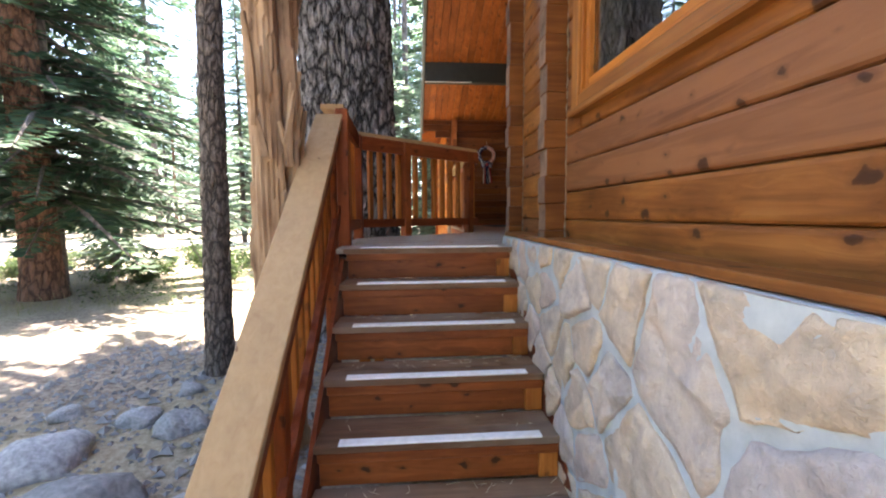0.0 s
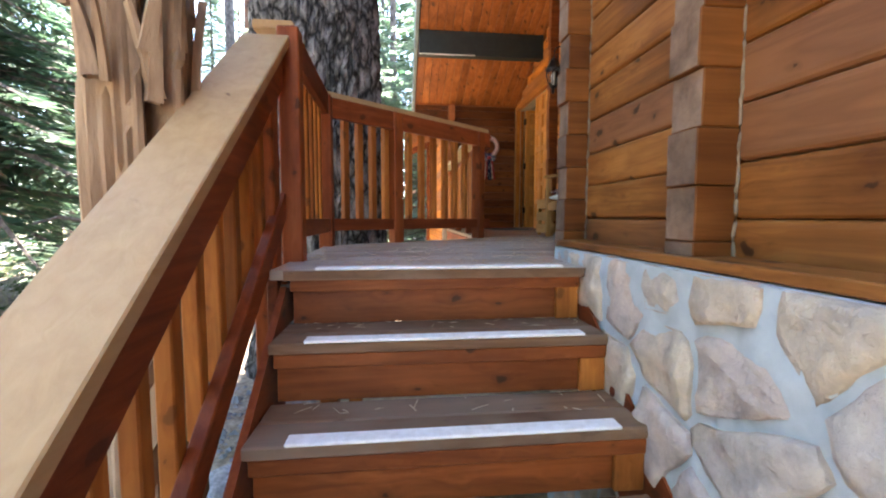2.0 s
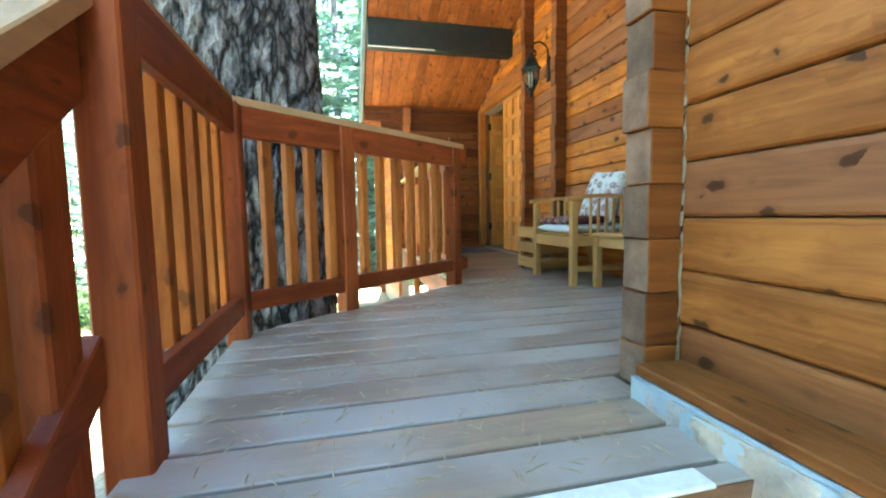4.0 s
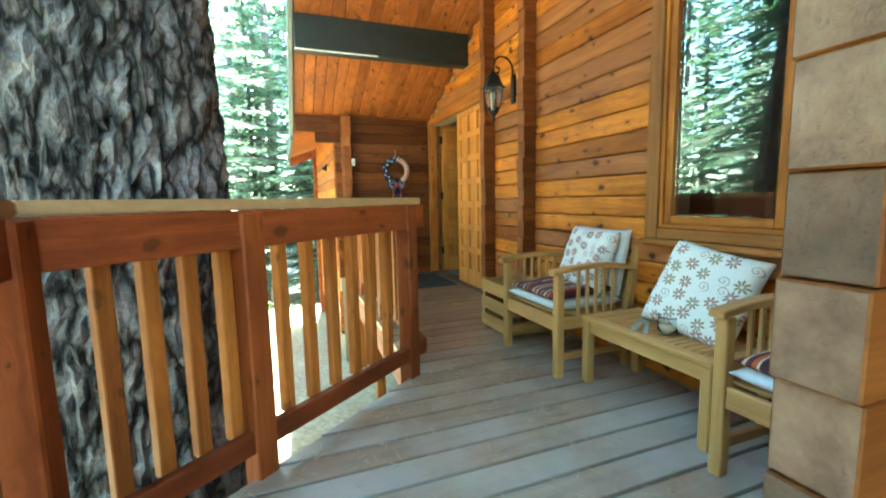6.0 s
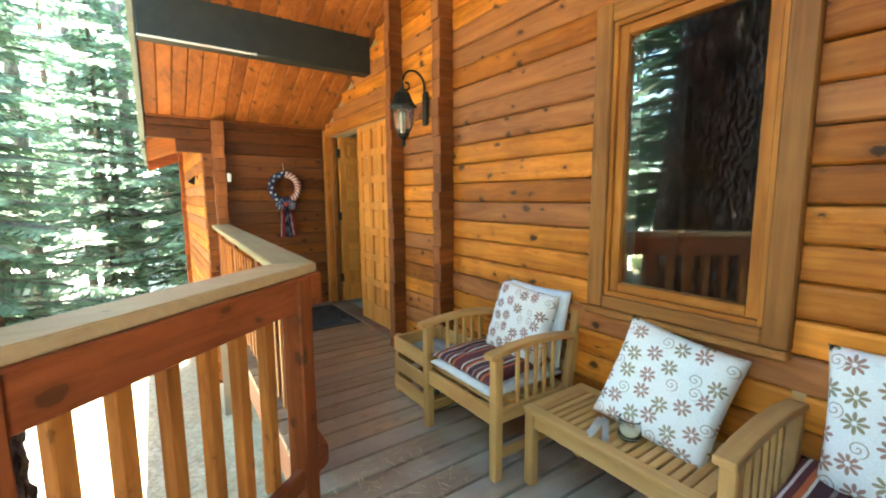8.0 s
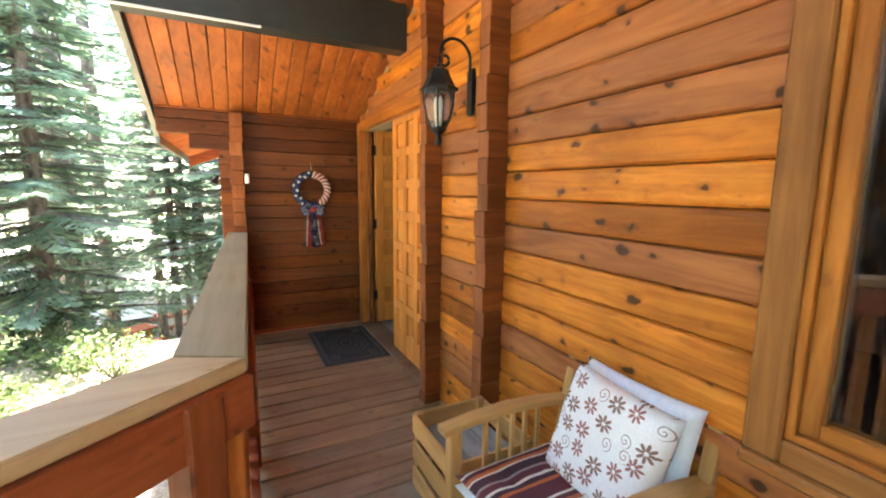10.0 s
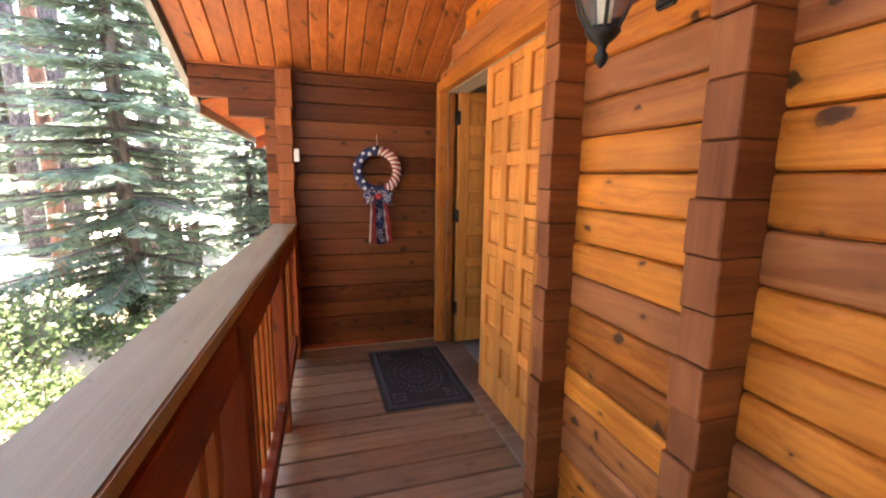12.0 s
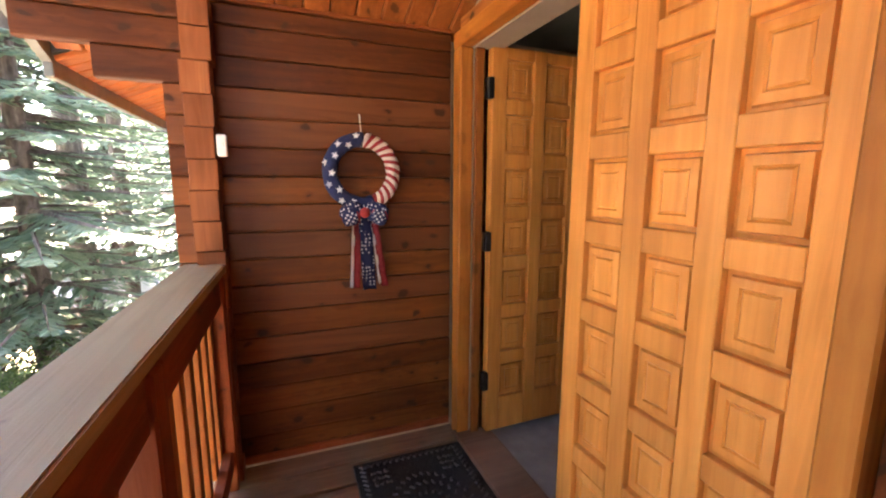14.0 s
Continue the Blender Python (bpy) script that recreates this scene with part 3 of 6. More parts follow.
ceiling = new("ceiling", mesh_of(bm, "ceiling"))


def board_sheet(name, base):
    """Like a timber, with a tone of its own for every island."""
    m = base.copy()
    m.name = name
    nt = m.node_tree
    geo = nt.nodes.new("ShaderNodeNewGeometry")
    for link in list(nt.links):
        if link.from_node.bl_idname == "ShaderNodeObjectInfo":
            to = link.to_socket
            nt.links.remove(link)
            nt.links.new(geo.outputs["Random Per Island"], to)
    return m


ceiling.data.materials.append(board_sheet("ceiling_boards", ceil_y))
tagged(ceiling, "reddish tongue-and-groove board ceiling under the roof", "ceiling", kind="structure")
for y0, y1, name in ((RIDGE_Y, 8.9, "fascia_north"), (-4.25, RIDGE_Y, "fascia_south")):
    bm = bmesh.new()
    vs = [bm.verts.new((x, y, roof_z(y) + dz)) for x in (RAKE - 0.01, RAKE + 0.03) for y in (y0, y1) for dz in (-0.06, 0.22)]
    for f in ((0, 1, 3, 2), (4, 6, 7, 5), (0, 4, 5, 1), (2, 3, 7, 6), (0, 2, 6, 4), (1, 5, 7, 3)):
        bm.faces.new([vs[i] for i in f])
    ob = new(name, mesh_of(bm, name))
    ob.data.materials.append(fascia_paint)
    tagged(ob, "grey-green painted rake board along the roof edge", "trim", kind="structure")
# the wing beyond the end wall: its eave runs on along y
WX, WING_END, WSLOPE = 0.645, 11.75, 0.40
wing_z = lambda x: 3.07 + WSLOPE * (x - RAKE)
x0 = RAKE + 0.03
bm = prism([(x0, wing_z(x0) + 0.03), (6.5, wing_z(6.5) + 0.03), (6.5, wing_z(6.5) + 0.19), (x0, wing_z(x0) + 0.19)], WING_END + 0.25 - 8.905, "y")
roof_wing = new("roof_wing", mesh_of(bm, "roof_wing"))
roof_wing.data.materials.append(fascia_paint)
roof_wing.location = (0, 8.905, 0)
tagged(roof_wing, "roof of the wing beyond the porch", "roof", kind="structure")
bm = bmesh.new()
y = 8.91
while y < WING_END + 0.2:
    x1 = WX + 0.2
    a = [bm.verts.new((x, y + dy, wing_z(x) + dz)) for x in (RAKE + 0.035, x1) for dy, dz in ((0.0, 0.022), (0.002, 0.008), (0.010, 0.0), (0.108, 0.0), (0.116, 0.008), (0.118, 0.022))]
    for i in range(5):
        bm.faces.new((a[i], a[i + 1], a[i + 7], a[i + 6]))
    y += 0.118
ob = new("ceiling_wing", mesh_of(bm, "ceiling_wing"))
ob.data.materials.append(board_sheet("wing_soffit_boards", wood("soffit_timber_x", (0.26, 0.072, 0.013), (0.36, 0.115, 0.024), (0.44, 0.16, 0.04), 0, rough=0.5, vary=0.2, knots=0.5)))
tagged(ob, "orange board soffit under the eave of the wing", "ceiling", kind="structure")
wing_trim = thing("trim_wing", pose(RAKE, 8.905, 3.07), "grey-green eave board and red barge board of the wing", "trim", kind="structure")
slab("eave_board", wing_trim, fascia_paint, -0.01, 0.03, 0.0, WING_END + 0.26 - 8.905, -0.06, 0.2)
bm = prism([(0.035, -0.16 + 0.4 * 0.035), (2.4, -0.16 + 0.96), (2.4, 0.03 + 0.96), (0.035, 0.03 + 0.4 * 0.035)], 0.04, "y")
part("barge_board", bm, red_x, wing_trim, "red-stained barge board", Matrix.Translation((0, WING_END + 0.27 - 8.905, 0)))
wall_wing = structure("wall_wing", inner_wall, WX + T, WX + T + 0.12, WE + T + 0.125, WING_END, GROUND - 0.3, 3.27, "sunlit honey-stained log wall of the wing")
flood = thing("flood_lamp", pose(WX, 9.25, 2.69) @ Matrix.Scale(0.62, 4), "small black cone-shaped flood lamp on the wing wall", "lamp")
bm = bmesh.new()
lathe(bm, [(0.018, 0.07), (0.024, 0.05), (0.062, -0.055), (0.066, -0.075), (0.058, -0.075), (0.02, -0.02)], 16)
part("shade", bm, iron, flood, m=pose(-0.09, 0, 0.0, 0, 28, 0), smooth=True)
bm = bmesh.new()
tube(bm, [(0.0, 0, 0.05), (-0.05, 0, 0.07), (-0.075, 0, 0.05)], 0.010, 8)
part("arm", bm, iron, flood)
slab("wall_plate", flood, iron, -0.012, 0.0, -0.035, 0.035, 0.01, 0.09, 0.003)
beam = thing("roof_beam", pose(0, 7.10, 0), "thick black-painted beam under the porch ceiling", "beam", kind="structure")
slab("beam_timber", beam, beam_black, RAKE + 0.04, W2 - 0.001, 0, 0.14, 3.62, 4.02, 0.006)
slab("drip_strip", beam, white_plastic, RAKE + 0.04, 0.95, -0.012, 0.0, 3.612, 3.626, 0.002, "thin pale metal edge")

# ---- porch deck and steps ----
deck = thing("deck", pose(0, 0, 0), "weathered brown board deck of the porch, sky sheen put into its grey", "deck", kind="structure")
EDGE = [(-0.57, 2.69), (-0.60, 4.02), (0.70, 5.08), (0.77, 8.52)]


def deck_left(y):
    for (xa, ya), (xb, yb) in zip(EDGE, EDGE[1:]):
        if ya <= y <= yb:
            return xa + (xb - xa) * (y - ya) / (yb - ya)
    return EDGE[-1][0] if y > 5 else EDGE[0][0]


NOSE = [(2.68, 1.14), (2.445, 0.927), (2.19, 0.722), (1.915, 0.520), (1.655, 0.312), (1.40, 0.105)]
y = 2.655
while y < WE - 0.02:
    b = min(0.0705 if y < 2.66 else 0.1565, WE - y)
    right = 0.615 if y + b < 3.06 else (0.655 if y < 3.17 else W2 - 0.002)
    l0, l1 = deck_left(y) - 0.05, deck_left(y + b) - 0.05
    bm = prism([(l0, y), (right, y), (right, y + b - 0.016), (l1, y + b - 0.016)], 0.038, "z")
    bmesh.ops.bevel(bm, geom=bm.edges[:], offset=0.003, segments=1, affect="EDGES")
    bmesh.ops.translate(bm, vec=(-0.5, -y, -0.038), verts=bm.verts)
    part("deck_board", bm, deck_x, deck, m=Matrix.Translation((0.5, y, D + random.uniform(-0.002, 0.002))))
    y += b
# dark sheet added below the boards, its colour standing for shade in the gaps
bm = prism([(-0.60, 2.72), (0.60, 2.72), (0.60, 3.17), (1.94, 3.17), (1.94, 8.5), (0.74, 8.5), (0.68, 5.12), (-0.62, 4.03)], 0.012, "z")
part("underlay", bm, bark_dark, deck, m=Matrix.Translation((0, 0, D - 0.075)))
for xa, ya, xb, yb in ((-0.63, 2.72, -0.66, 4.02), (-0.66, 4.04, 0.66, 5.12), (0.68, 5.12, 0.74, 8.5)):
    L = math.hypot(xb - xa, yb - ya)
    part("rim_joist", box_mesh(L, 0.04, 0.22, 0.004), red_x, deck, m=Matrix.Translation(((xa + xb) / 2, (ya + yb) / 2, D - 0.155)) @ Matrix.Rotation(math.atan2(yb - ya, xb - xa), 4, "Z"))
for px, py in ((-0.55, 3.2), (-0.5, 4.0), (0.75, 5.3), (0.8, 7.0), (0.85, 8.4)):
    slab("support_post", deck, red_z, px, px + 0.09, py, py + 0.09, GROUND - 0.1, D - 0.05)

stairs = thing("staircase", pose(0, 1.4, GROUND), "wooden porch stairs with white grip strips on the treads", "stairs")
S = lambda n, mat, x0, x1, y0, y1, z0, z1, bev=0.004, label="": slab(n, stairs, mat, x0, x1, y0 - 1.4, y1 - 1.4, z0 - GROUND, z1 - GROUND, bev, label)
for i, (ny, nz) in enumerate(NOSE):
    if i:
        S("tread_board", tread_x, -0.57, 0.585, ny, ny + 0.133, nz - 0.038, nz, 0.005)
        S("tread_board", tread_x, -0.57, 0.585, ny + 0.139, ny + 0.272, nz - 0.038, nz - 0.001, 0.005)
    else:
        S("tread_board", tread_x, -0.57, 0.60, ny - 0.03, ny - 0.029 + 0.0035, nz - 0.038, nz - 0.002, 0.001)
    low = NOSE[i + 1][1] if i + 1 < len(NOSE) else GROUND - 0.03
    S("riser", riser_x, -0.55, 0.58, ny + 0.028, ny + 0.052, low, nz - 0.0385, 0.002)
    S("riser_cleat", red_z, 0.485, 0.579, ny + 0.008, ny + 0.027, low + 0.001, nz - 0.039, 0.003)
    S("nosing_board", riser_x, -0.555, 0.582, ny + 0.004, ny + 0.0275, nz - 0.085, nz - 0.0385, 0.003)
    S("grip_strip", white_paint, -0.455, 0.495, ny - 0.010 if i else ny - 0.038, ny + 0.045 if i else ny + 0.02, nz + 0.0005, nz + 0.011, 0.003, "white gritty strip")
for sx in (-0.60, 0.588):
    bm = prism([(1.38 - 1.4, -0.02), (1.68 - 1.4, -0.02), (2.74 - 1.4, 0.80), (2.74 - 1.4, 1.185), (1.38 - 1.4, 0.12)], 0.024 if sx < 0 else 0.010, "x")
    part("stringer", bm, red_y, stairs, m=Matrix.Translation((sx, 0, 0)))

# ---- railings ----
def railing_run(parent, length, balusters, z_low=0.10, top=1.05, posts=(), cap_w=0.165):
    """A straight level run along local x, from the deck's height."""
    part("bottom_rail", box_mesh(length, 0.04, 0.085), red_x, parent, m=Matrix.Translation((length / 2, 0, z_low + 0.045)))
    part("top_rail", box_mesh(length, 0.04, 0.135), red_x, parent, m=Matrix.Translation((length / 2, 0, top - 0.04 - 0.069)))
    for u in balusters:
        part("baluster", box_mesh(0.048, 0.046, top - 0.22 - z_low), red_z, parent, m=Matrix.Translation((u, 0.0435, (z_low + 0.02 + top - 0.06) / 2 - 0.02)))
    for u in posts:
        part("post", box_mesh(0.09, 0.09, top - 0.045 + 0.12, 0.006), red_post, parent, m=Matrix.Translation((u, 0.01, (top - 0.045 - 0.12) / 2)))


def cap_board(parent, pts, z, material, thick=0.04):
    bm = prism(pts, thick, "z")
    bmesh.ops.bevel(bm, geom=bm.edges[:], offset=0.005, segments=2, affect="EDGES")
    cx, cy = pts[0]
    bmesh.ops.translate(bm, vec=(-cx, -cy, 0), verts=bm.verts)
    return part("cap_board", bm, material, parent, "tan planed cap board", Matrix.Translation((cx, cy, z - thick)))


TOP = 1.05
R0, R1, R2, R3 = (-0.60, 2.97), (-0.62, 4.04), (0.735, 5.15), (0.80, 8.46)


def frame_of(a, b):
    return pose(a[0], a[1], D, 0, 0, math.degrees(math.atan2(b[1] - a[1], b[0] - a[0])))


def dist(a, b):
    return math.hypot(b[0] - a[0], b[1] - a[1])


deck_rail = thing("deck_railing", pose(-0.62, 4.04, D), "red-stained deck railing with a tan cap board", "railing", kind="structure")
for a, b in ((R0, R1), (R1, R2), (R2, R3)):
    L = dist(a, b)
    run = thing("railing_run", Matrix.Translation((0.62, -4.04, -D)) @ frame_of(a, b))
    run.parent = deck_rail
    if a is R0:
        railing_run(run, L, [0.20, 0.34, 0.48, 0.62, 0.76, 0.90], posts=[0.04, 1.02])
    elif a is R1:
        p2 = 0.60
        railing_run(run, L, [0.16, 0.28, 0.40, 0.52, 0.76, 0.90, 1.04, 1.18, 1.31, 1.45], posts=[p2, L - 0.14])
    else:
        railing_run(run, L, [0.10 + 0.135 * k for k in range(24) if abs(k - 8) > 0.6 and abs(k - 16) > 0.6], posts=[0.10 + 0.135 * 8, 0.10 + 0.135 * 16, L - 0.06])
W = 0.17
off = lambda p: (p[0] + 0.62, p[1] - 4.04)
n1 = Vector((-(R2[1] - R1[1]), R2[0] - R1[0])).normalized() * W
cA = [(R0[0], 3.02), (R1[0], R1[1]), (R1[0] - W, R1[1] + 0.07), (R0[0] - W, 3.02)]
cB = [R1, R2, (R2[0] - W, R2[1] + 0.085), (R1[0] - W, R1[1] + 0.07)]
cC = [R2, (0.845, 8.44), (0.845 - W, 8.44), (R2[0] - W, R2[1] + 0.085)]
for pts, mt in ((cA, cap_y), (cB, cap_x), (cC, cap_worn)):
    q = [off(p) for p in pts]
    if pts is cB:
        q = [off((R1[0], R1[1] + 0.001)), off((R2[0], R2[1] - 0.001)), off((R2[0] - W, R2[1] + 0.083)), off((R1[0] - W, R1[1] + 0.072))]
    cap_board(deck_rail, q, TOP, mt)

# sloping run beside the steps
stair_rail = thing("stair_railing", pose(-0.69, 2.9, D), "red-stained sloping stair railing with a tan cap board", "railing", kind="structure")
GR = 0.805
Y0, Y1 = -2.75, 0.06     # local run, top at 0.06


def sloped(name, mat, x0, x1, z_top, depth, ya=Y0, yb=Y1, label=""):
    bm = prism([(ya, z_top + GR * ya - depth), (yb, z_top + GR * yb - depth), (yb, z_top + GR * yb), (ya, z_top + GR * ya)], x1 - x0, "x")
    bmesh.ops.bevel(bm, geom=bm.edges[:], offset=0.004, segments=1, affect="EDGES")
    return part(name, bm, mat, stair_rail, label, Matrix.Translation((x0, 0, 0)))


CAPZ = 2.135 - D - GR * 0.10
sloped("cap_board", cap_y, -0.10, 0.09, CAPZ, 0.05, label="tan planed cap board")
sloped("top_rail", red_y, 0.02, 0.06, CAPZ - 0.05, 0.17)
sloped("bottom_rail", red_y, 0.02, 0.06, CAPZ - 0.66, 0.11)
for k in range(20):
    yb = -0.12 - 0.135 * k
    zt, zb = CAPZ - 0.10 + GR * yb, CAPZ - 0.76 + GR * yb
    part("baluster", box_mesh(0.044, 0.046, 0.72), red_z, stair_rail, m=Matrix.Translation((-0.003, yb, (zt + zb) / 2)))
for yb in (-0.02, -1.35, -2.66):
    h = 1.75 if yb > -1 else 1.5
    part("post", box_mesh(0.09, 0.09, h, 0.006), red_post, stair_rail, m=Matrix.Translation((0.0, yb, CAPZ - 0.075 + GR * yb - h / 2)))

# ---- courses of logs ----
random.seed(11)
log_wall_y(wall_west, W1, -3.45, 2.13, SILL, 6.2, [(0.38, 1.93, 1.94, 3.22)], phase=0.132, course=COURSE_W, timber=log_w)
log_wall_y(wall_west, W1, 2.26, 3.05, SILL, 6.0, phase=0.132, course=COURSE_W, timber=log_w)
log_wall_y(wall_porch, W2, 3.17, 5.787, D + 0.002, 6.2, [(3.85, 4.56, 1.96, 3.28)])
log_wall_y(wall_porch, W2, 5.888, 6.503, D + 0.002, 6.2)
log_wall_y(wall_porch, W2, 6.599, WE - 0.02, 3.275, 6.2, phase=0.069)
log_wall_y(wall_wing, WX, WE + T + 0.13, WING_END - 0.09, 0.3, 3.24, timber=log_y)
courses, z = [], D + 0.002
while z < 3.28:
    h = min(COURSE_END, 3.297 - z)
    left = 0.645 if z < 2.95 else (0.41 if z < 3.06 else 0.17)
    courses.append((left, W2 - 0.001, z, h))
    z += h
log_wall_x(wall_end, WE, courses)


def end_block(sx, sy, sz, face, grain, side):
    """A softened block with its sawn end, towards -x or -y, in end grain."""
    key = ("end", round(sx, 3), round(sy, 3), round(sz, 3), face, grain.name, side.name)
    if key not in cache:
        me = box_mesh(sx, sy, sz, 0.0035).copy()
        me.materials.clear()
        me.materials.append(side)
        me.materials.append(grain)
        for p in me.polygons:
            if p.normal[face] < -0.9:
                p.material_index = 1
        cache[key] = me
    return cache[key]


def log_corner(name, x0, x1, y0, y1, z0, z1, label, phase=0.07, face=0, course=COURSE, grain=porch_grain, side=log_end, bead=None):
    """A stack of crossing log ends."""
    ob = thing(name, pose((x0 + x1) / 2, (y0 + y1) / 2, z0), label, "log corner", kind="structure")
    z = 0.0
    while z < z1 - z0:
        h = min(phase if z == 0 else course, z1 - z0 - z)
        if h < 0.03:
            break
        jx, jy = random.uniform(-0.009, 0.007), random.uniform(-0.004, 0.004)
        part("log_end", end_block(x1 - x0, y1 - y0, h - 0.0015, face, grain, side), side, ob, m=pose(jx, jy, z + h / 2, 0, 0, random.uniform(-0.9, 0.9)))
        z += h
    if bead:
        bm = bmesh.new()
        rows = int((z1 - z0) / 0.03)
        tube(bm, [(bead[0] - (x0 + x1) / 2 + random.uniform(-0.003, 0.003), bead[1] - (y0 + y1) / 2 + random.uniform(-0.003, 0.002), 0.03 * k) for k in range(rows)], 0.0055, 5)
        part("caulk_bead", bm, caulk, ob, "uneven pale bead of caulk", smooth=True)
    return ob


log_corner("log_corner_stairs", 0.65, 0.825, 2.132, 2.258, SILL, 6.0, "stacked crossing log ends beside the stairs", course=0.155, grain=end_grain, side=corner_side, bead=(0.768, 2.128))
log_corner("log_corner_porch", 0.66, 0.825, 3.045, 3.158, D + 0.004, 5.7, "weathered stacked log ends at the porch corner", phase=0.128, course=0.155, grain=end_grain, side=corner_side, bead=(0.768, 3.041))
log_corner("log_post_window", 1.835, 2.0, 5.79, 5.885, D, roof_z(5.885), "stacked log ends of an inner wall on the porch wall")
log_corner("log_post_door", 1.838, 2.0, 6.506, 6.596, D, roof_z(6.596), "stacked log ends beside the double door")
log_corner("log_post_end", 0.735, 0.845, 8.40, WE - 0.002, D, 3.30, "stacked log ends at the open side of the end wall", face=1)
log_corner("log_corner_wing", WX - 0.06, WX + 0.1, WING_END - 0.085, WING_END + 0.03, GROUND, 3.2, "red-brown stacked log ends at the far corner of the wing", side=red_post)
trim = thing("trim_base", pose(1.4, WE, D), "dark wooden strip along the foot of the end wall", "trim", kind="structure")
plate = thing("trim_plate", pose(1.1, WE, 3.298), "dark brown plate under the ceiling of the end wall", "trim", kind="structure")
slab("plate_timber", plate, riser_x, -0.93, 0.845, -0.022, 0.055, 0.0, 0.085, 0.004)
slab("trim_strip", trim, red_x, -0.55, 0.54, -0.022, -0.002, 0.002, 0.04)

# ---- rubble stone base ----
stone_wall = structure("wall_stone_base", mortar, 0.611, 0.95, -3.5, 3.04, GROUND - 0.3, SILL - 0.004, "rubble stone base wall of warm fieldstone in pale mortar")
sill = thing("trim_sill", pose(W1, 0, SILL), "wooden sill strip over the stone base", "trim", kind="structure")
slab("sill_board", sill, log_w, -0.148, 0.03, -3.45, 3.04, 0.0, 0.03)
rs = random.Random(5)
seeds = []
for _ in range(14000):
    p = (rs.uniform(-1.1, 2.95), rs.uniform(-0.25, 1.19))
    roomy = 0.5 + 0.5 * noise.noise((p[0] * 1.1 + 0.6, p[1] * 1.3, 7))
    gap = rs.uniform(0.13, 0.20) + 0.12 * roomy + (0.14 if p[0] < 1.0 and p[1] > 0.25 else 0.0)
    u, v = p[0] * 0.86 + p[1] * 0.5, -p[0] * 0.5 + p[1] * 0.86
    if all(((u - a) ** 2) * 1.5 + ((v - b) ** 2) * 0.62 > max(gap, g) ** 2 for _, _, a, b, g in seeds):
        seeds.append((*p, u, v, gap * 0.8))


def clip(poly, px, py, nx, ny):
    out = []
    for i, a in enumerate(poly):
        b = poly[(i + 1) % len(poly)]
        da, db = (a[0] - px) * nx + (a[1] - py) * ny, (b[0] - px) * nx + (b[1] - py) * ny
        if da <= 0:
            out.append(a)
        if da * db < 0:
            t = da / (da - db)
            out.append((a[0] + t * (b[0] - a[0]), a[1] + t * (b[1] - a[1])))
    return out


for i, s in enumerate(seeds):
    poly = [(-1.2, -0.3), (2.98, -0.3), (2.98, 1.196), (-1.2, 1.196)]
    for j, q in enumerate(seeds):
        if i != j and poly:
            dx, dy = q[0] - s[0], q[1] - s[1]
            L = math.hypot(dx, dy)
            mx, my = (s[0] + q[0]) / 2, (s[1] + q[1]) / 2
            g = (0.006 + 0.022 * max(0.0, noise.noise((mx * 4, my * 4, 3)) + 0.1)) / L
            poly = clip(poly, s[0] + dx * (0.5 - g), s[1] + dy * (0.5 - g), dx / L, dy / L)
    if len(poly) < 3:
        continue
    # uneven outline: split and nudge the edges, round the corners
    ring = []
    for k, a in enumerate(poly):
        b = poly[(k + 1) % len(poly)]
        L = math.hypot(b[0] - a[0], b[1] - a[1])
        m = max(1, int(L / 0.035))
        for t in range(m):
            u = (t + 0.12) / m
            p = (a[0] + u * (b[0] - a[0]), a[1] + u * (b[1] - a[1]))
            w = 0.045 * noise.noise((p[0] * 9, p[1] * 9, i)) + 0.016 * noise.noise((p[0] * 34, p[1] * 34, i))
            ring.append((p[0] + (s[0] - p[0]) * (0.02 + w * 3), p[1] + (s[1] - p[1]) * (0.02 + w * 3)))
    if len(ring) < 4:
        continue
    cx, cy = sum(p[0] for p in ring) / len(ring), sum(p[1] for p in ring) / len(ring)
    proud, tilt_a, tilt_b = rs.uniform(0.018, 0.034), rs.uniform(-0.05, 0.05), rs.uniform(-0.05, 0.05)
    verts, faces, n = [], [], len(ring)
    for f, d in ((1.0, 0.0), (0.975, 0.55), (0.90, 0.84), (0.74, 1.0), (0.42, 1.03)):
        for p in ring:
            a, b = cx + (p[0] - cx) * f - cx, cy + (p[1] - cy) * f - cy
            depth = proud * d + (tilt_a * a + tilt_b * b) * (d > 0) + (0.024 * noise.noise(((a + cx) * 8, (b + cy) * 8, i)) + 0.012 * noise.noise(((a + cx) * 26, (b + cy) * 20, i))) * (d > 0.75)
            verts.append((-max(depth, 0.006 if d else 0) + (0.01 if not d else 0), a, b))
    verts.append((-proud * 1.08, 0, 0))
    for r in range(4):
        for k in range(n):
            faces.append((r * n + k, r * n + (k + 1) % n, (r + 1) * n + (k + 1) % n, (r + 1) * n + k))
    for k in range(n):
        faces.append((4 * n + k, 4 * n + (k + 1) % n, 5 * n))
    me = raw_mesh("stone", verts, faces, stone_mat)
    me.polygons.foreach_set("use_smooth", [k >= n for k in range(len(faces))])
    part("stone", me, None, stone_wall, m=Matrix.Translation((0.613 - stone_wall.location[0], cx - stone_wall.location[1], cy - stone_wall.location[2])))

# troweled mortar that laps unevenly on to the stones
mv, mf, ny, nz = [], [], 210, 74
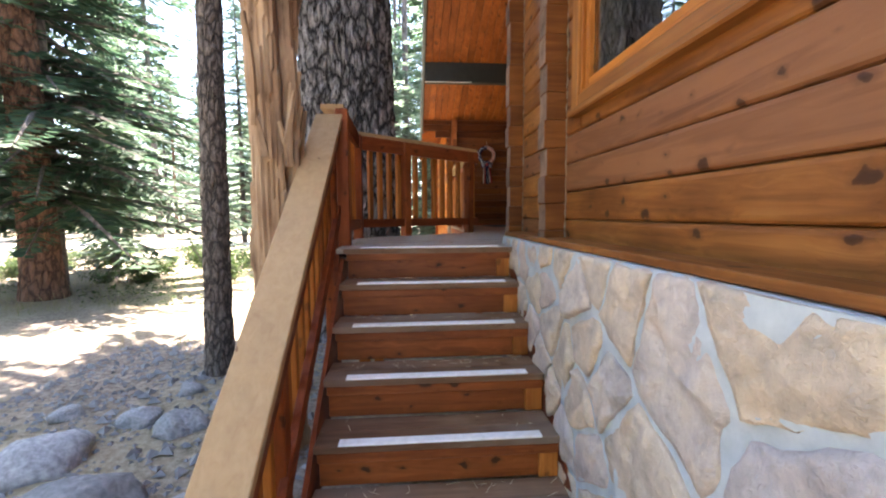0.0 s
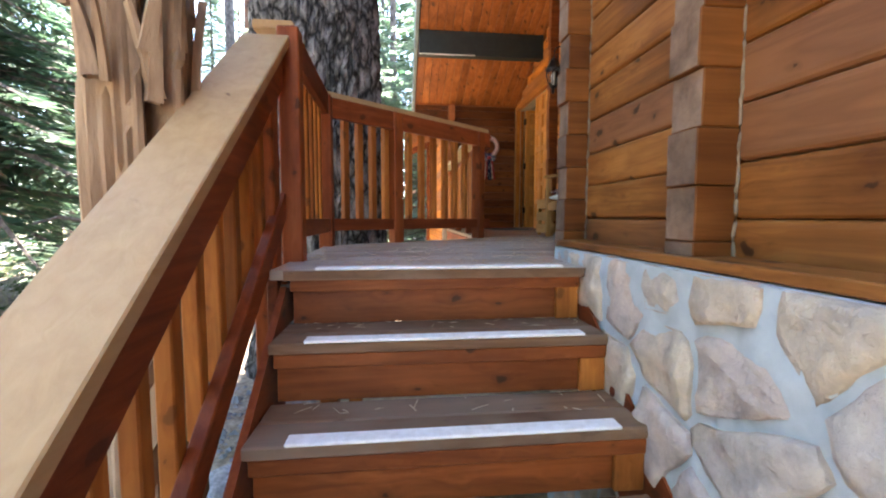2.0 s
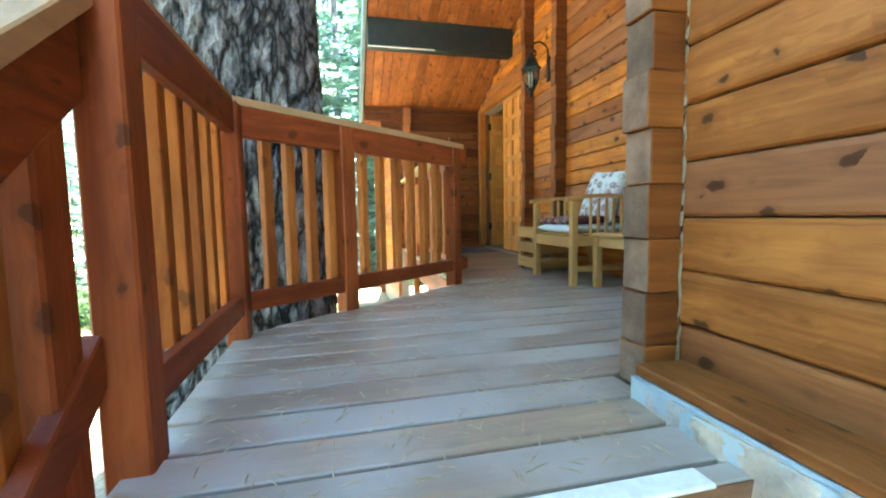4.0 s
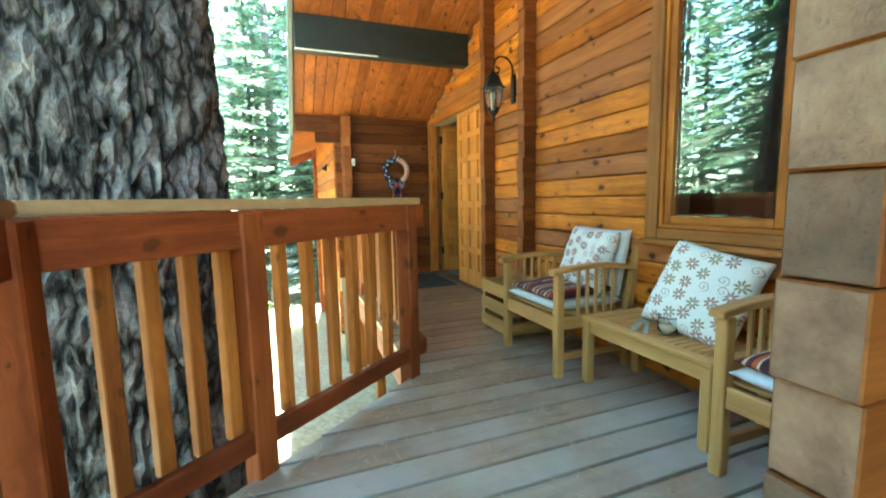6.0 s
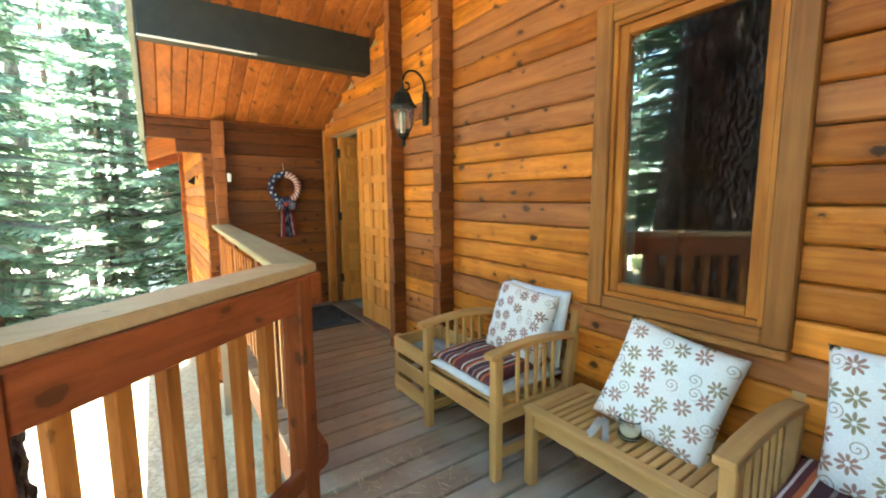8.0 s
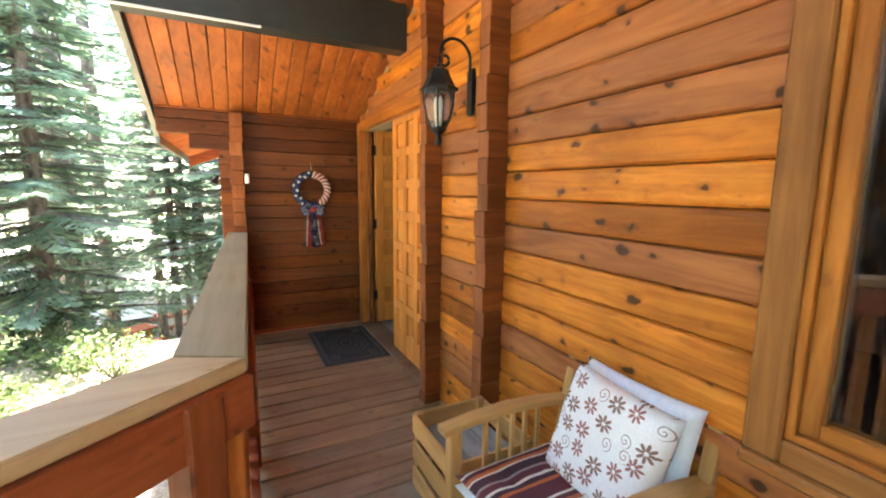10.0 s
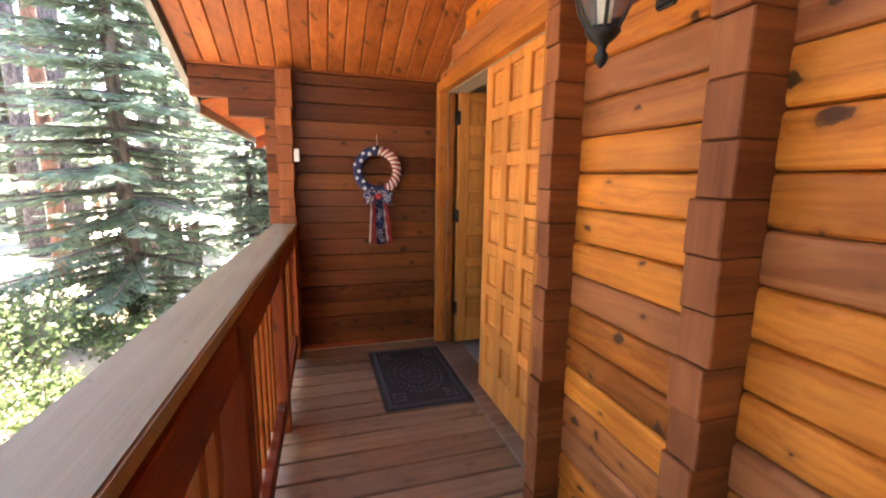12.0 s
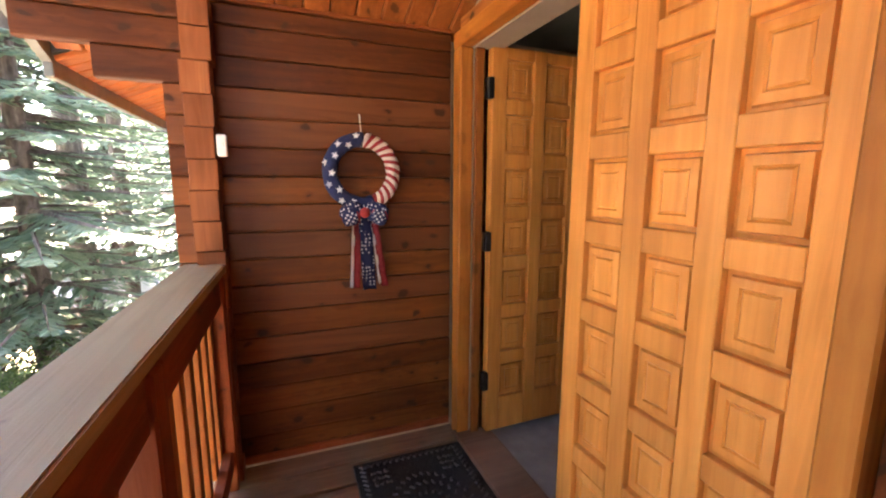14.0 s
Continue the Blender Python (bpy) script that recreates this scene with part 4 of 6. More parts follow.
for b in range(nz + 1):
    for a in range(ny + 1):
        y, z = -1.2 + 4.235 * a / ny, -0.3 + 1.494 * b / nz
        h = 0.007 + 0.017 * noise.noise((y * 3.1, z * 3.1, 1)) + 0.010 * noise.noise((y * 11, z * 11, 2)) + 0.003 * noise.noise((y * 40, z * 40, 4))
        mv.append((-max(h, 0.001), y - stone_wall.location[1], z - stone_wall.location[2]))
for b in range(nz):
    for a in range(ny):
        k = b * (ny + 1) + a
        mf.append((k, k + ny + 1, k + ny + 2, k + 1))
part("mortar_bed", raw_mesh("mortar_bed", mv, mf, mortar, True), None, stone_wall, "pale smeared mortar", Matrix.Translation((0.611 - stone_wall.location[0], 0, 0)))

# ---- windows ----
def window(name, x, y0, y1, z0, z1, label):
    """A cased wooden window in a wall along y; y0..z1 bound the outer casing."""
    ob = thing(name, pose(x, (y0 + y1) / 2, z0), label, "window", kind="structure")
    w, h, c = (y1 - y0) / 2, z1 - z0, 0.085
    slab("casing", ob, sash_z, -0.035, 0.06, -w, -w + c, 0, h, 0.006)
    slab("casing", ob, sash_z, -0.035, 0.06, w - c, w, 0, h, 0.006)
    slab("casing", ob, sash_y, -0.034, 0.06, -w + c, w - c, h - c, h, 0.006)
    slab("window_sill", ob, sash_y, -0.055, 0.06, -w - 0.0, w + 0.0, -0.035, -0.001, 0.008)
    slab("casing", ob, sash_y, -0.034, 0.06, -w + c, w - c, 0, c * 0.75, 0.006)
    for k, (inset, d0, d1) in enumerate(((c, -0.020, 0.055), (c + 0.022, -0.004, 0.05))):
        t = 0.021 if k == 0 else 0.042
        lo = c * 0.75 + (inset - c)
        slab("window_frame", ob, case_z, d0, d1, -w + inset, -w + inset + t, lo, h - inset, 0.003)
        slab("window_frame", ob, case_z, d0, d1, w - inset - t, w - inset, lo, h - inset, 0.003)
        slab("window_frame", ob, case_y, d0, d1, -w + inset + t, w - inset - t, h - inset - t, h - inset, 0.003)
        slab("window_frame", ob, case_y, d0, d1, -w + inset + t, w - inset - t, lo, lo + t, 0.003)
    pane = slab("pane", ob, pane_glass, 0.022, 0.030, -w + 0.15, w - 0.15, 0.13, h - 0.15, 0.0)
    pane.visible_shadow = False
    return ob


window("window_porch", W2, 3.79, 4.61, 1.935, 3.33, "tall wooden window in a brown stained casing")
window("window_stairs", W1, 0.30, 1.99, 1.90, 3.27, "wooden window in a brown stained casing above the stairs")

# ---- double door ----
def door_leaf(name, m, label):
    leaf = thing(name, m, label, "door", "leaves of the double door", kind="structure")
    w, h, t = 0.785, 2.03, 0.056
    stile, mull, rail, top, bot = 0.08, 0.072, 0.071, 0.055, 0.19
    pw = (w - 2 * stile - 2 * mull) / 3
    ph = (h - top - bot - 6 * rail) / 7
    slab("panel_board", leaf, door_z, 0.02, w - 0.02, -t / 2 + 0.024, t / 2 - 0.024, 0.02, h - 0.02, 0.0)
    xs = [0, stile + pw, stile + 2 * pw + mull]
    for x0, ww in ((0, stile), (stile + pw, mull), (stile + 2 * pw + mull, mull), (w - stile, stile)):
        slab("stile", leaf, door_z, x0, x0 + ww, -t / 2, t / 2, 0, h, 0.003)
    for c in range(3):
        x0 = stile + c * (pw + mull)
        z = 0.0
        for r in range(8):
            rh = bot if r == 0 else (top if r == 7 else rail)
            slab("rail", leaf, door_z, x0 + 0.0005, x0 + pw - 0.0005, -t / 2 + 0.001, t / 2 - 0.001, z, z + rh, 0.003)
            z += rh
            if r < 7:
                key = ("panel",)
                if key not in cache:
                    bm = bmesh.new()
                    a, b, s = pw / 2 - 0.012, ph / 2 - 0.012, 0.030
                    for side in (1, -1):
                        o = [bm.verts.new((sx * a, side * 0.004, sz * b)) for sx, sz in ((-1, -1), (1, -1), (1, 1), (-1, 1))]
                        q = [bm.verts.new((sx * (a - 0.004), side * 0.014, sz * (b - 0.004))) for sx, sz in ((-1, -1), (1, -1), (1, 1), (-1, 1))]
                        p = [bm.verts.new((sx * (a - s - 0.006), side * 0.017, sz * (b - s - 0.006))) for sx, sz in ((-1, -1), (1, -1), (1, 1), (-1, 1))]
                        e = [bm.verts.new((sx * (a - s + 0.005), side * 0.017, sz * (b - s + 0.005))) for sx, sz in ((-1, -1), (1, -1), (1, 1), (-1, 1))]
                        f = [bm.verts.new((sx * (a - s), side * 0.012, sz * (b - s))) for sx, sz in ((-1, -1), (1, -1), (1, 1), (-1, 1))]
                        for k in range(4):
                            for m, n in ((o, q), (q, e), (e, f), (f, p)):
                                bm.faces.new((m[k], m[(k + 1) % 4], n[(k + 1) % 4], n[k]))
                        bm.faces.new(p)
                    bmesh.ops.recalc_face_normals(bm, faces=bm.faces[:])
                    cache[key] = mesh_of(bm, "panel")
                    cache[key].materials.append(door_z)
                part("panel", cache[key], door_z, leaf, m=Matrix.Translation((x0 + pw / 2, 0, z + ph / 2)))
                z += ph
    return leaf


leaf_a = door_leaf("door_leaf_closed", pose(2.03, 6.79, D + 0.03, 0, 0, 90), "closed honey-coloured wooden door leaf with square raised panels")
slab("weather_strip", leaf_a, iron, 0.785, 0.797, -0.024, 0.02, 0, 2.03, 0.002, "black weather strip")
leaf_b = door_leaf("door_leaf_open", pose(2.08, 8.335, D + 0.03, 0, 0, 1), "wooden door leaf with raised panels standing open inwards")
for z in (0.25, 1.02, 1.78):
    slab("hinge", leaf_b, iron, -0.03, 0.004, -0.04, 0.0, z, z + 0.10, 0.003, "black iron hinge")
door_frame = thing("door_frame", pose(W2, 7.54, D), "orange-stained casing round the double door", "door frame", kind="structure")
for a, b, n in ((0.82, 0.91, "casing"), (-0.82, -0.755, "casing")):
    slab(n, door_frame, case_z, -0.02, 0.05, a, b, 0.0, 2.055, 0.006)
slab("casing", door_frame, case_y, -0.021, 0.05, -0.82, 0.91, 2.056, 2.134, 0.006)
slab("jamb", door_frame, case_z, 0.05, 0.19, 0.82, 0.86, 0.0, 2.05, 0.003)
slab("jamb", door_frame, red_z, 0.055, 0.10, 0.796, 0.819, 0.0, 2.05, 0.003)
slab("jamb", door_frame, case_z, 0.052, 0.19, -0.82, -0.758, 0.0, 2.05, 0.003)
slab("head", door_frame, case_y, 0.051, 0.19, -0.82, 0.82, 2.062, 2.09, 0.003)
# dark-coloured strip added for the shaded gap between casing and log post
slab("filler_strip", door_frame, riser_x, 0.03, 0.062, -0.943, -0.822, 0.0, 2.13, 0.003, "dark strip in place of the shaded gap beside the casing")
slab("threshold", door_frame, tread_x, -0.035, 0.17, -0.93, 0.86, 0.001, 0.027, 0.006, "reddish worn wooden threshold")
structure("wall_hall", inner_wall, 3.6, 3.7, 5.0, WE + T, D, 3.3, "plain wall deep inside the entrance hall")

# ---- lantern ----
def lantern(m):
    ob = thing("wall_lantern", m, "black iron lantern with clear glass panes on the porch wall", "lantern")
    bm = bmesh.new()
    bmesh.ops.create_cube(bm, size=1)
    bmesh.ops.scale(bm, vec=(0.022, 0.075, 0.25), verts=bm.verts)
    bmesh.ops.bevel(bm, geom=bm.edges[:], offset=0.008, segments=2, affect="EDGES")
    part("back_plate", bm, iron, ob, m=Matrix.Translation((0.199, 0, 0.30)))
    pts = [(0.19, 0, 0.36)]
    for k in range(15):
        a = radians(-10 + 15 * k)
        pts.append((0.09 + 0.10 * math.cos(a) * (1 - 0.012 * k), 0, 0.47 + 0.095 * math.sin(a)))
    for k in range(12):
        a = radians(215 + 24 * k)
        r = 0.042 * (1 - k / 16)
        pts.append((0.032 + r * math.cos(a), 0, 0.455 + r * math.sin(a)))
    bm = bmesh.new()
    tube(bm, pts, 0.0085, 8)
    part("scroll_arm", bm, iron, ob, smooth=True)
    bm = bmesh.new()
    lathe(bm, [(0.004, 0.462), (0.010, 0.45), (0.007, 0.43), (0.02, 0.42), (0.028, 0.405), (0.05, 0.395), (0.062, 0.36), (0.085, 0.315), (0.104, 0.30), (0.104, 0.288), (0.05, 0.286)], 6)
    part("roof", bm, iron, ob, m=Matrix.Rotation(radians(30), 4, "Z"))
    prof = [(0.092, 0.286), (0.088, 0.22), (0.070, 0.15), (0.040, 0.095)]
    bm = bmesh.new()
    rings = [[bm.verts.new((r * math.cos(radians(60 * k)), r * math.sin(radians(60 * k)), z)) for k in range(6)] for r, z in prof]
    for a, b in zip(rings, rings[1:]):
        for k in range(6):
            bm.faces.new((a[k], b[k], b[(k + 1) % 6], a[(k + 1) % 6]))
    glass = part("glass_body", bm, lamp_glass, ob)
    glass.visible_shadow = False
    for k in range(6):
        c, s = math.cos(radians(60 * k)), math.sin(radians(60 * k))
        bm = bmesh.new()
        tube(bm, [(r * c, r * s, z) for r, z in prof], 0.005, 6)
        part("glazing_bar", bm, iron, glass)
        bm = bmesh.new()
        arc = []
        for j in range(7):
            u = j / 6
            a = radians(60 * (k + u))
            rr = (0.092 if True else 0) * (0.90 + 0.02 * abs(u - 0.5)) - 0.002
            arc.append((rr * math.cos(a), rr * math.sin(a), 0.235 + 0.042 * math.sin(math.pi * u)))
        tube(bm, arc, 0.003, 5)
        part("tracery", bm, iron, glass)
    bm = bmesh.new()
    lathe(bm, [(0.042, 0.10), (0.046, 0.09), (0.034, 0.075), (0.016, 0.06), (0.011, 0.045), (0.019, 0.03), (0.017, 0.018), (0.006, 0.004), (0.002, 0.0)], 16)
    part("finial", bm, iron, ob, smooth=True)
    bm = bmesh.new()
    lathe(bm, [(0.012, 0.10), (0.014, 0.19), (0.016, 0.20), (0.014, 0.235), (0.003, 0.262)], 12)
    part("bulb", bm, bulb_mat, ob, smooth=True)
    return ob


lantern(pose(1.74, 6.13, 2.84))

# ---- fabrics ----
def stripe_fabric():
    m, nt, b = base_material("maroon_striped_fabric", 0.95)
    tc = nt.nodes.new("ShaderNodeTexCoord")
    sep = nt.nodes.new("ShaderNodeSeparateXYZ")
    nt.links.new(tc.outputs["Object"], sep.inputs[0])
    k = node(nt, "ShaderNodeMath")
    k.operation = "MULTIPLY_ADD"
    k.inputs[1].default_value, k.inputs[2].default_value = 4.2, 0.05
    nt.links.new(sep.outputs["X"], k.inputs[0])
    fr = node(nt, "ShaderNodeMath")
    fr.operation = "FRACT"
    nt.links.new(k.outputs[0], fr.inputs[0])
    maroon, cream, rust, plum, grey = (0.10, 0.022, 0.028), (0.62, 0.55, 0.47), (0.42, 0.11, 0.035), (0.055, 0.02, 0.028), (0.26, 0.20, 0.19)
    stops = [(0, maroon), (0.12, cream), (0.16, maroon), (0.24, rust), (0.31, cream), (0.34, plum), (0.50, grey), (0.54, maroon), (0.66, cream), (0.71, plum), (0.80, rust), (0.86, maroon)]
    col = ramp(nt, fr.outputs[0], stops)
    nt.nodes[-1].color_ramp.interpolation = "CONSTANT"
    w = node(nt, "ShaderNodeTexNoise", Scale=260.0, Detail=2.0)
    nt.links.new(tc.outputs["Object"], w.inputs["Vector"])
    fine = ramp(nt, w.outputs[0], [(0.3, (0.75, 0.75, 0.75)), (0.7, (1.15, 1.15, 1.15))])
    nt.links.new(mix(nt, "MULTIPLY", 1.0, col, fine), b.inputs["Base Color"])
    bump(nt, b, w.outputs[0], 0.3, 0.003)
    return m


def floral_fabric(name, base, petal_a, petal_b, scale=14.5):
    """Cloth printed with eight-petalled flowers and little rings."""
    m, nt, b = base_material(name, 0.95)
    tc = nt.nodes.new("ShaderNodeTexCoord")
    oi = nt.nodes.new("ShaderNodeObjectInfo")
    flat = nt.nodes.new("ShaderNodeVectorMath")
    flat.operation = "MULTIPLY"
    flat.inputs[1].default_value = (scale, scale, 0)
    nt.links.new(tc.outputs["Object"], flat.inputs[0])
    v = node(nt, "ShaderNodeTexVoronoi", Scale=1.0, Randomness=0.55)
    v.voronoi_dimensions = "2D"
    nt.links.new(flat.outputs[0], v.inputs["Vector"])
    sub = nt.nodes.new("ShaderNodeVectorMath")
    sub.operation = "SUBTRACT"
    nt.links.new(flat.outputs[0], sub.inputs[0])
    nt.links.new(v.outputs["Position"], sub.inputs[1])
    s = nt.nodes.new("ShaderNodeSeparateXYZ")
    nt.links.new(sub.outputs[0], s.inputs[0])

    def math_node(op, a, c=None):
        n = nt.nodes.new("ShaderNodeMath")
        n.operation = op
        for i, val in enumerate((a, c)):
            if val is None:
                continue
            if isinstance(val, bpy.types.NodeSocket):
                nt.links.new(val, n.inputs[i])
            else:
                n.inputs[i].default_value = val
        return n.outputs[0]

    ang = math_node("ARCTAN2", s.outputs["Y"], s.outputs["X"])
    lobes = math_node("ABSOLUTE", math_node("COSINE", math_node("MULTIPLY", ang, 4.0)))
    reach = math_node("MULTIPLY", math_node("POWER", lobes, 0.7), 0.43)
    petals = math_node("LESS_THAN", v.outputs["Distance"], reach)
    hollow = math_node("GREATER_THAN", v.outputs["Distance"], 0.09)
    sepc = nt.nodes.new("ShaderNodeSeparateColor")
    nt.links.new(v.outputs["Color"], sepc.inputs[0])
    is_flower = math_node("LESS_THAN", sepc.outputs[0], 0.62)
    swirl = math_node("LESS_THAN", math_node("ABSOLUTE", math_node("SUBTRACT", math_node("FRACT", math_node("ADD", math_node("MULTIPLY", v.outputs["Distance"], 5.0), math_node("DIVIDE", ang, 6.2832))), 0.5)), 0.13)
    swirl = math_node("MULTIPLY", swirl, math_node("LESS_THAN", v.outputs["Distance"], 0.34))
    flower = math_node("MULTIPLY", math_node("MULTIPLY", petals, hollow), is_flower)
    curl = math_node("MULTIPLY", swirl, math_node("SUBTRACT", 1.0, is_flower))
    ink = math_node("MAXIMUM", flower, math_node("MULTIPLY", curl, 0.8))
    hue = mix(nt, "MIX", math_node("GREATER_THAN", sepc.outputs[1], 0.45), petal_a, petal_b)
    w = node(nt, "ShaderNodeTexNoise", Scale=220.0, Detail=2.0)
    nt.links.new(tc.outputs["Object"], w.inputs["Vector"])
    fold = node(nt, "ShaderNodeTexNoise", Scale=9.0, Detail=3.0)
    nt.links.new(tc.outputs["Object"], fold.inputs["Vector"])
    fine = ramp(nt, w.outputs[0], [(0.3, (0.88, 0.88, 0.88)), (0.7, (1.04, 1.04, 1.04))])
    nt.links.new(mix(nt, "MULTIPLY", 1.0, mix(nt, "MIX", ink, base, hue), fine), b.inputs["Base Color"])
    bump(nt, b, fold.outputs[0], 0.5, 0.02)
    return m


stripe = stripe_fabric()
floral = floral_fabric("floral_print_fabric", (0.78, 0.76, 0.73), (0.25, 0.13, 0.09), (0.33, 0.13, 0.10))
floral_sage = floral_fabric("faded_floral_fabric", (0.78, 0.77, 0.72), (0.30, 0.24, 0.13), (0.36, 0.20, 0.14), 13.5)
cream_wax = grained("cream_wax", [(0.3, (0.66, 0.58, 0.42)), (0.7, (0.74, 0.67, 0.52))], 20, 0.5, 0.1)
canvas = grained("pale_blue_canvas", [(0.3, (0.62, 0.66, 0.70)), (0.7, (0.74, 0.77, 0.80))], 40, 0.95, 0.3)
white_cloth = grained("white_cotton", [(0.3, (0.70, 0.70, 0.69)), (0.7, (0.80, 0.80, 0.79))], 50, 0.95, 0.3)


def cushion_mesh(w, h, t, seed, pinch=0.10, tuft=0.0, n=22):
    """A soft pad in the local x-y plane, with corners drawn out and wrinkled faces."""
    key = ("cushion", w, h, t, seed, tuft)
    if key in cache:
        return cache[key]
    verts, faces = [], []
    for side in (1, -1):
        for j in range(n + 1):
            for i in range(n + 1):
                u, v = 2 * i / n - 1, 2 * j / n - 1
                k = (1 - u ** 4) * (1 - v ** 4)
                edge = max(abs(u), abs(v))
                x = u * w / 2 * (1 - pinch * (1 - v * v) * abs(u) ** 6 * 0.6)
                y = v * h / 2 * (1 - pinch * (1 - u * u) * abs(v) ** 6 * 0.6)
                z = side * t / 2 * max(0, k) ** 0.42
                wr = 0.10 * t * noise.noise((u * 2.3 + seed, v * 2.3, side)) + 0.05 * t * noise.noise((u * 6 + seed, v * 6, side))
                z += wr * (1 - edge ** 4)
                if tuft:
                    z -= side * tuft * sum(math.exp(-((u - a) ** 2 + (v - c) ** 2) / 0.03) for a in (-0.4, 0.4) for c in (-0.4, 0.4))
                verts.append((x, y, z))
    m = (n + 1) ** 2
    for j in range(n):
        for i in range(n):
            a = j * (n + 1) + i
            faces.append((a, a + 1, a + n + 2, a + n + 1))
            faces.append((m + a, m + a + n + 1, m + a + n + 2, m + a + 1))
    me = bpy.data.meshes.new("cushion")
    me.from_pydata(verts, [], faces)
    bm = bmesh.new()
    bm.from_mesh(me)
    bmesh.ops.remove_doubles(bm, verts=bm.verts, dist=0.0005)
    bm.to_mesh(me)
    bm.free()
    me.polygons.foreach_set("use_smooth", [True] * len(me.polygons))
    cache[key] = me
    return me


def cushion(name, w, h, t, seed, material, m, label, category="cushion", tuft=0.0, group=""):
    me = cushion_mesh(w, h, t, seed, tuft=tuft).copy()
    me.materials.append(material)
    ob = new(name, me)
    ob.matrix_basis = m
    if tuft:
        for a in (-0.4, 0.4):
            for c in (-0.4, 0.4):
                bm = bmesh.new()
                bmesh.ops.create_uvsphere(bm, u_segments=10, v_segments=6, radius=0.011)
                part("button", bm, material, ob, smooth=True, m=Matrix.Translation((a * w / 2, c * h / 2, t / 2 - tuft + 0.002)) @ Matrix.Diagonal((1, 1, 0.5, 1)))
    return tagged(ob, label, category, group)


# ---- furniture on the porch ----
def garden_chair(m, label):
    """Front at local y = 0, facing -y; origin on the deck."""
    ob = thing("garden_chair", m, label, "chair", "chairs on the porch")
    w = 0.29
    for s in (-1, 1):
        slab("leg", ob, teak_z, s * w - 0.024, s * w + 0.024, 0.0, 0.048, 0.0, 0.60, 0.005)
        bm = prism([(0.50, 0.0), (0.548, 0.0), (0.548, 0.34), (0.64, 0.86), (0.595, 0.86), (0.50, 0.36)], 0.044, "x")
        bmesh.ops.bevel(bm, geom=bm.edges[:], offset=0.004, segments=1, affect="EDGES")
        part("leg", bm, teak_z, ob, m=Matrix.Translation((s * w - 0.022, 0, 0)))
        slab("side_rail", ob, teak_y, s * w - 0.014, s * w + 0.014, 0.048, 0.50, 0.28, 0.35, 0.003)
        slab("lower_rail", ob, teak_y, s * w - 0.012, s * w + 0.012, 0.048, 0.50, 0.10, 0.14, 0.003)
        # gently bowed arm
        prof = [(-0.03, 0.60), (0.10, 0.617), (0.25, 0.625), (0.40, 0.618), (0.56, 0.595), (0.56, 0.622), (0.40, 0.646), (0.25, 0.653), (0.10, 0.645), (-0.03, 0.628)]
        bm = prism(prof, 0.062, "x")
        bmesh.ops.bevel(bm, geom=bm.edges[:], offset=0.004, segments=1, affect="EDGES")
        part("armrest", bm, teak_y, ob, m=Matrix.Translation((s * w - 0.031, 0, 0)))
        for k in range(5):
            y = 0.15 + 0.062 * k
            slab("arm_spindle", ob, teak_z, s * w - 0.008, s * w + 0.008, y, y + 0.018, 0.35, 0.62, 0.002)
    slab("front_rail", ob, teak_x, -w + 0.024, w - 0.024, 0.008, 0.034, 0.27, 0.35, 0.003)
    slab("back_rail", ob, teak_x, -w + 0.022, w - 0.022, 0.51, 0.535, 0.27, 0.34, 0.003)
    for k in range(6):
        y = 0.05 + 0.076 * k
        slab("seat_slat", ob, teak_x, -w + 0.016, w - 0.016, y, y + 0.058, 0.351, 0.366, 0.003)
    tilt = -10
    for z, hh in ((0.42, 0.06), (0.80, 0.06)):
        part("back_crossbar", box_mesh(2 * w - 0.044, 0.024, hh, 0.003), teak_x, ob, m=pose(0, 0.545 + (z - 0.36) * 0.18, z, tilt))
    for k in range(7):
        part("back_slat", box_mesh(0.035, 0.014, 0.32, 0.003), teak_z, ob, m=pose(-0.21 + 0.07 * k, 0.545 + 0.25 * 0.18, 0.61, tilt))
    return ob


CH1, CH2 = (1.375, 4.99), (1.40, 3.47)
for n, (cx, cy) in enumerate((CH1, CH2)):
    base = pose(cx, cy, D, 0, 0, -90)
    garden_chair(base, "slatted teak garden chair with cushions against the log wall")
    cushion("seat_cushion", 0.54, 0.50, 0.075, 3 + n, canvas, base @ pose(0, 0.265, 0.402), "pale blue canvas seat cushion on a teak chair", group="seat cushions")
    cushion("striped_pad", 0.50, 0.47, 0.065, 7 + n, stripe, base @ pose(0, 0.245, 0.462, 2), "maroon, rust and cream striped seat pad with tufts", "cushion", 0.012, "striped pads")
    cushion("back_cushion", 0.46, 0.42, 0.08, 13 + n, canvas, base @ pose(0.05, 0.515, 0.63, 78), "pale canvas back cushion leaning in a teak chair", group="back cushions")
    cushion("throw_pillow", 0.41 if n == 0 else 0.44, 0.41 if n == 0 else 0.44, 0.13, 21 + n, floral if n == 0 else floral_sage, base @ pose(0.055 - 0.035 * n, 0.41, 0.64 + 0.035 * n, 72, 4 - 8 * n, 0), "white pillow printed with brown flowers, standing on a chair", "pillow", group="printed pillows")


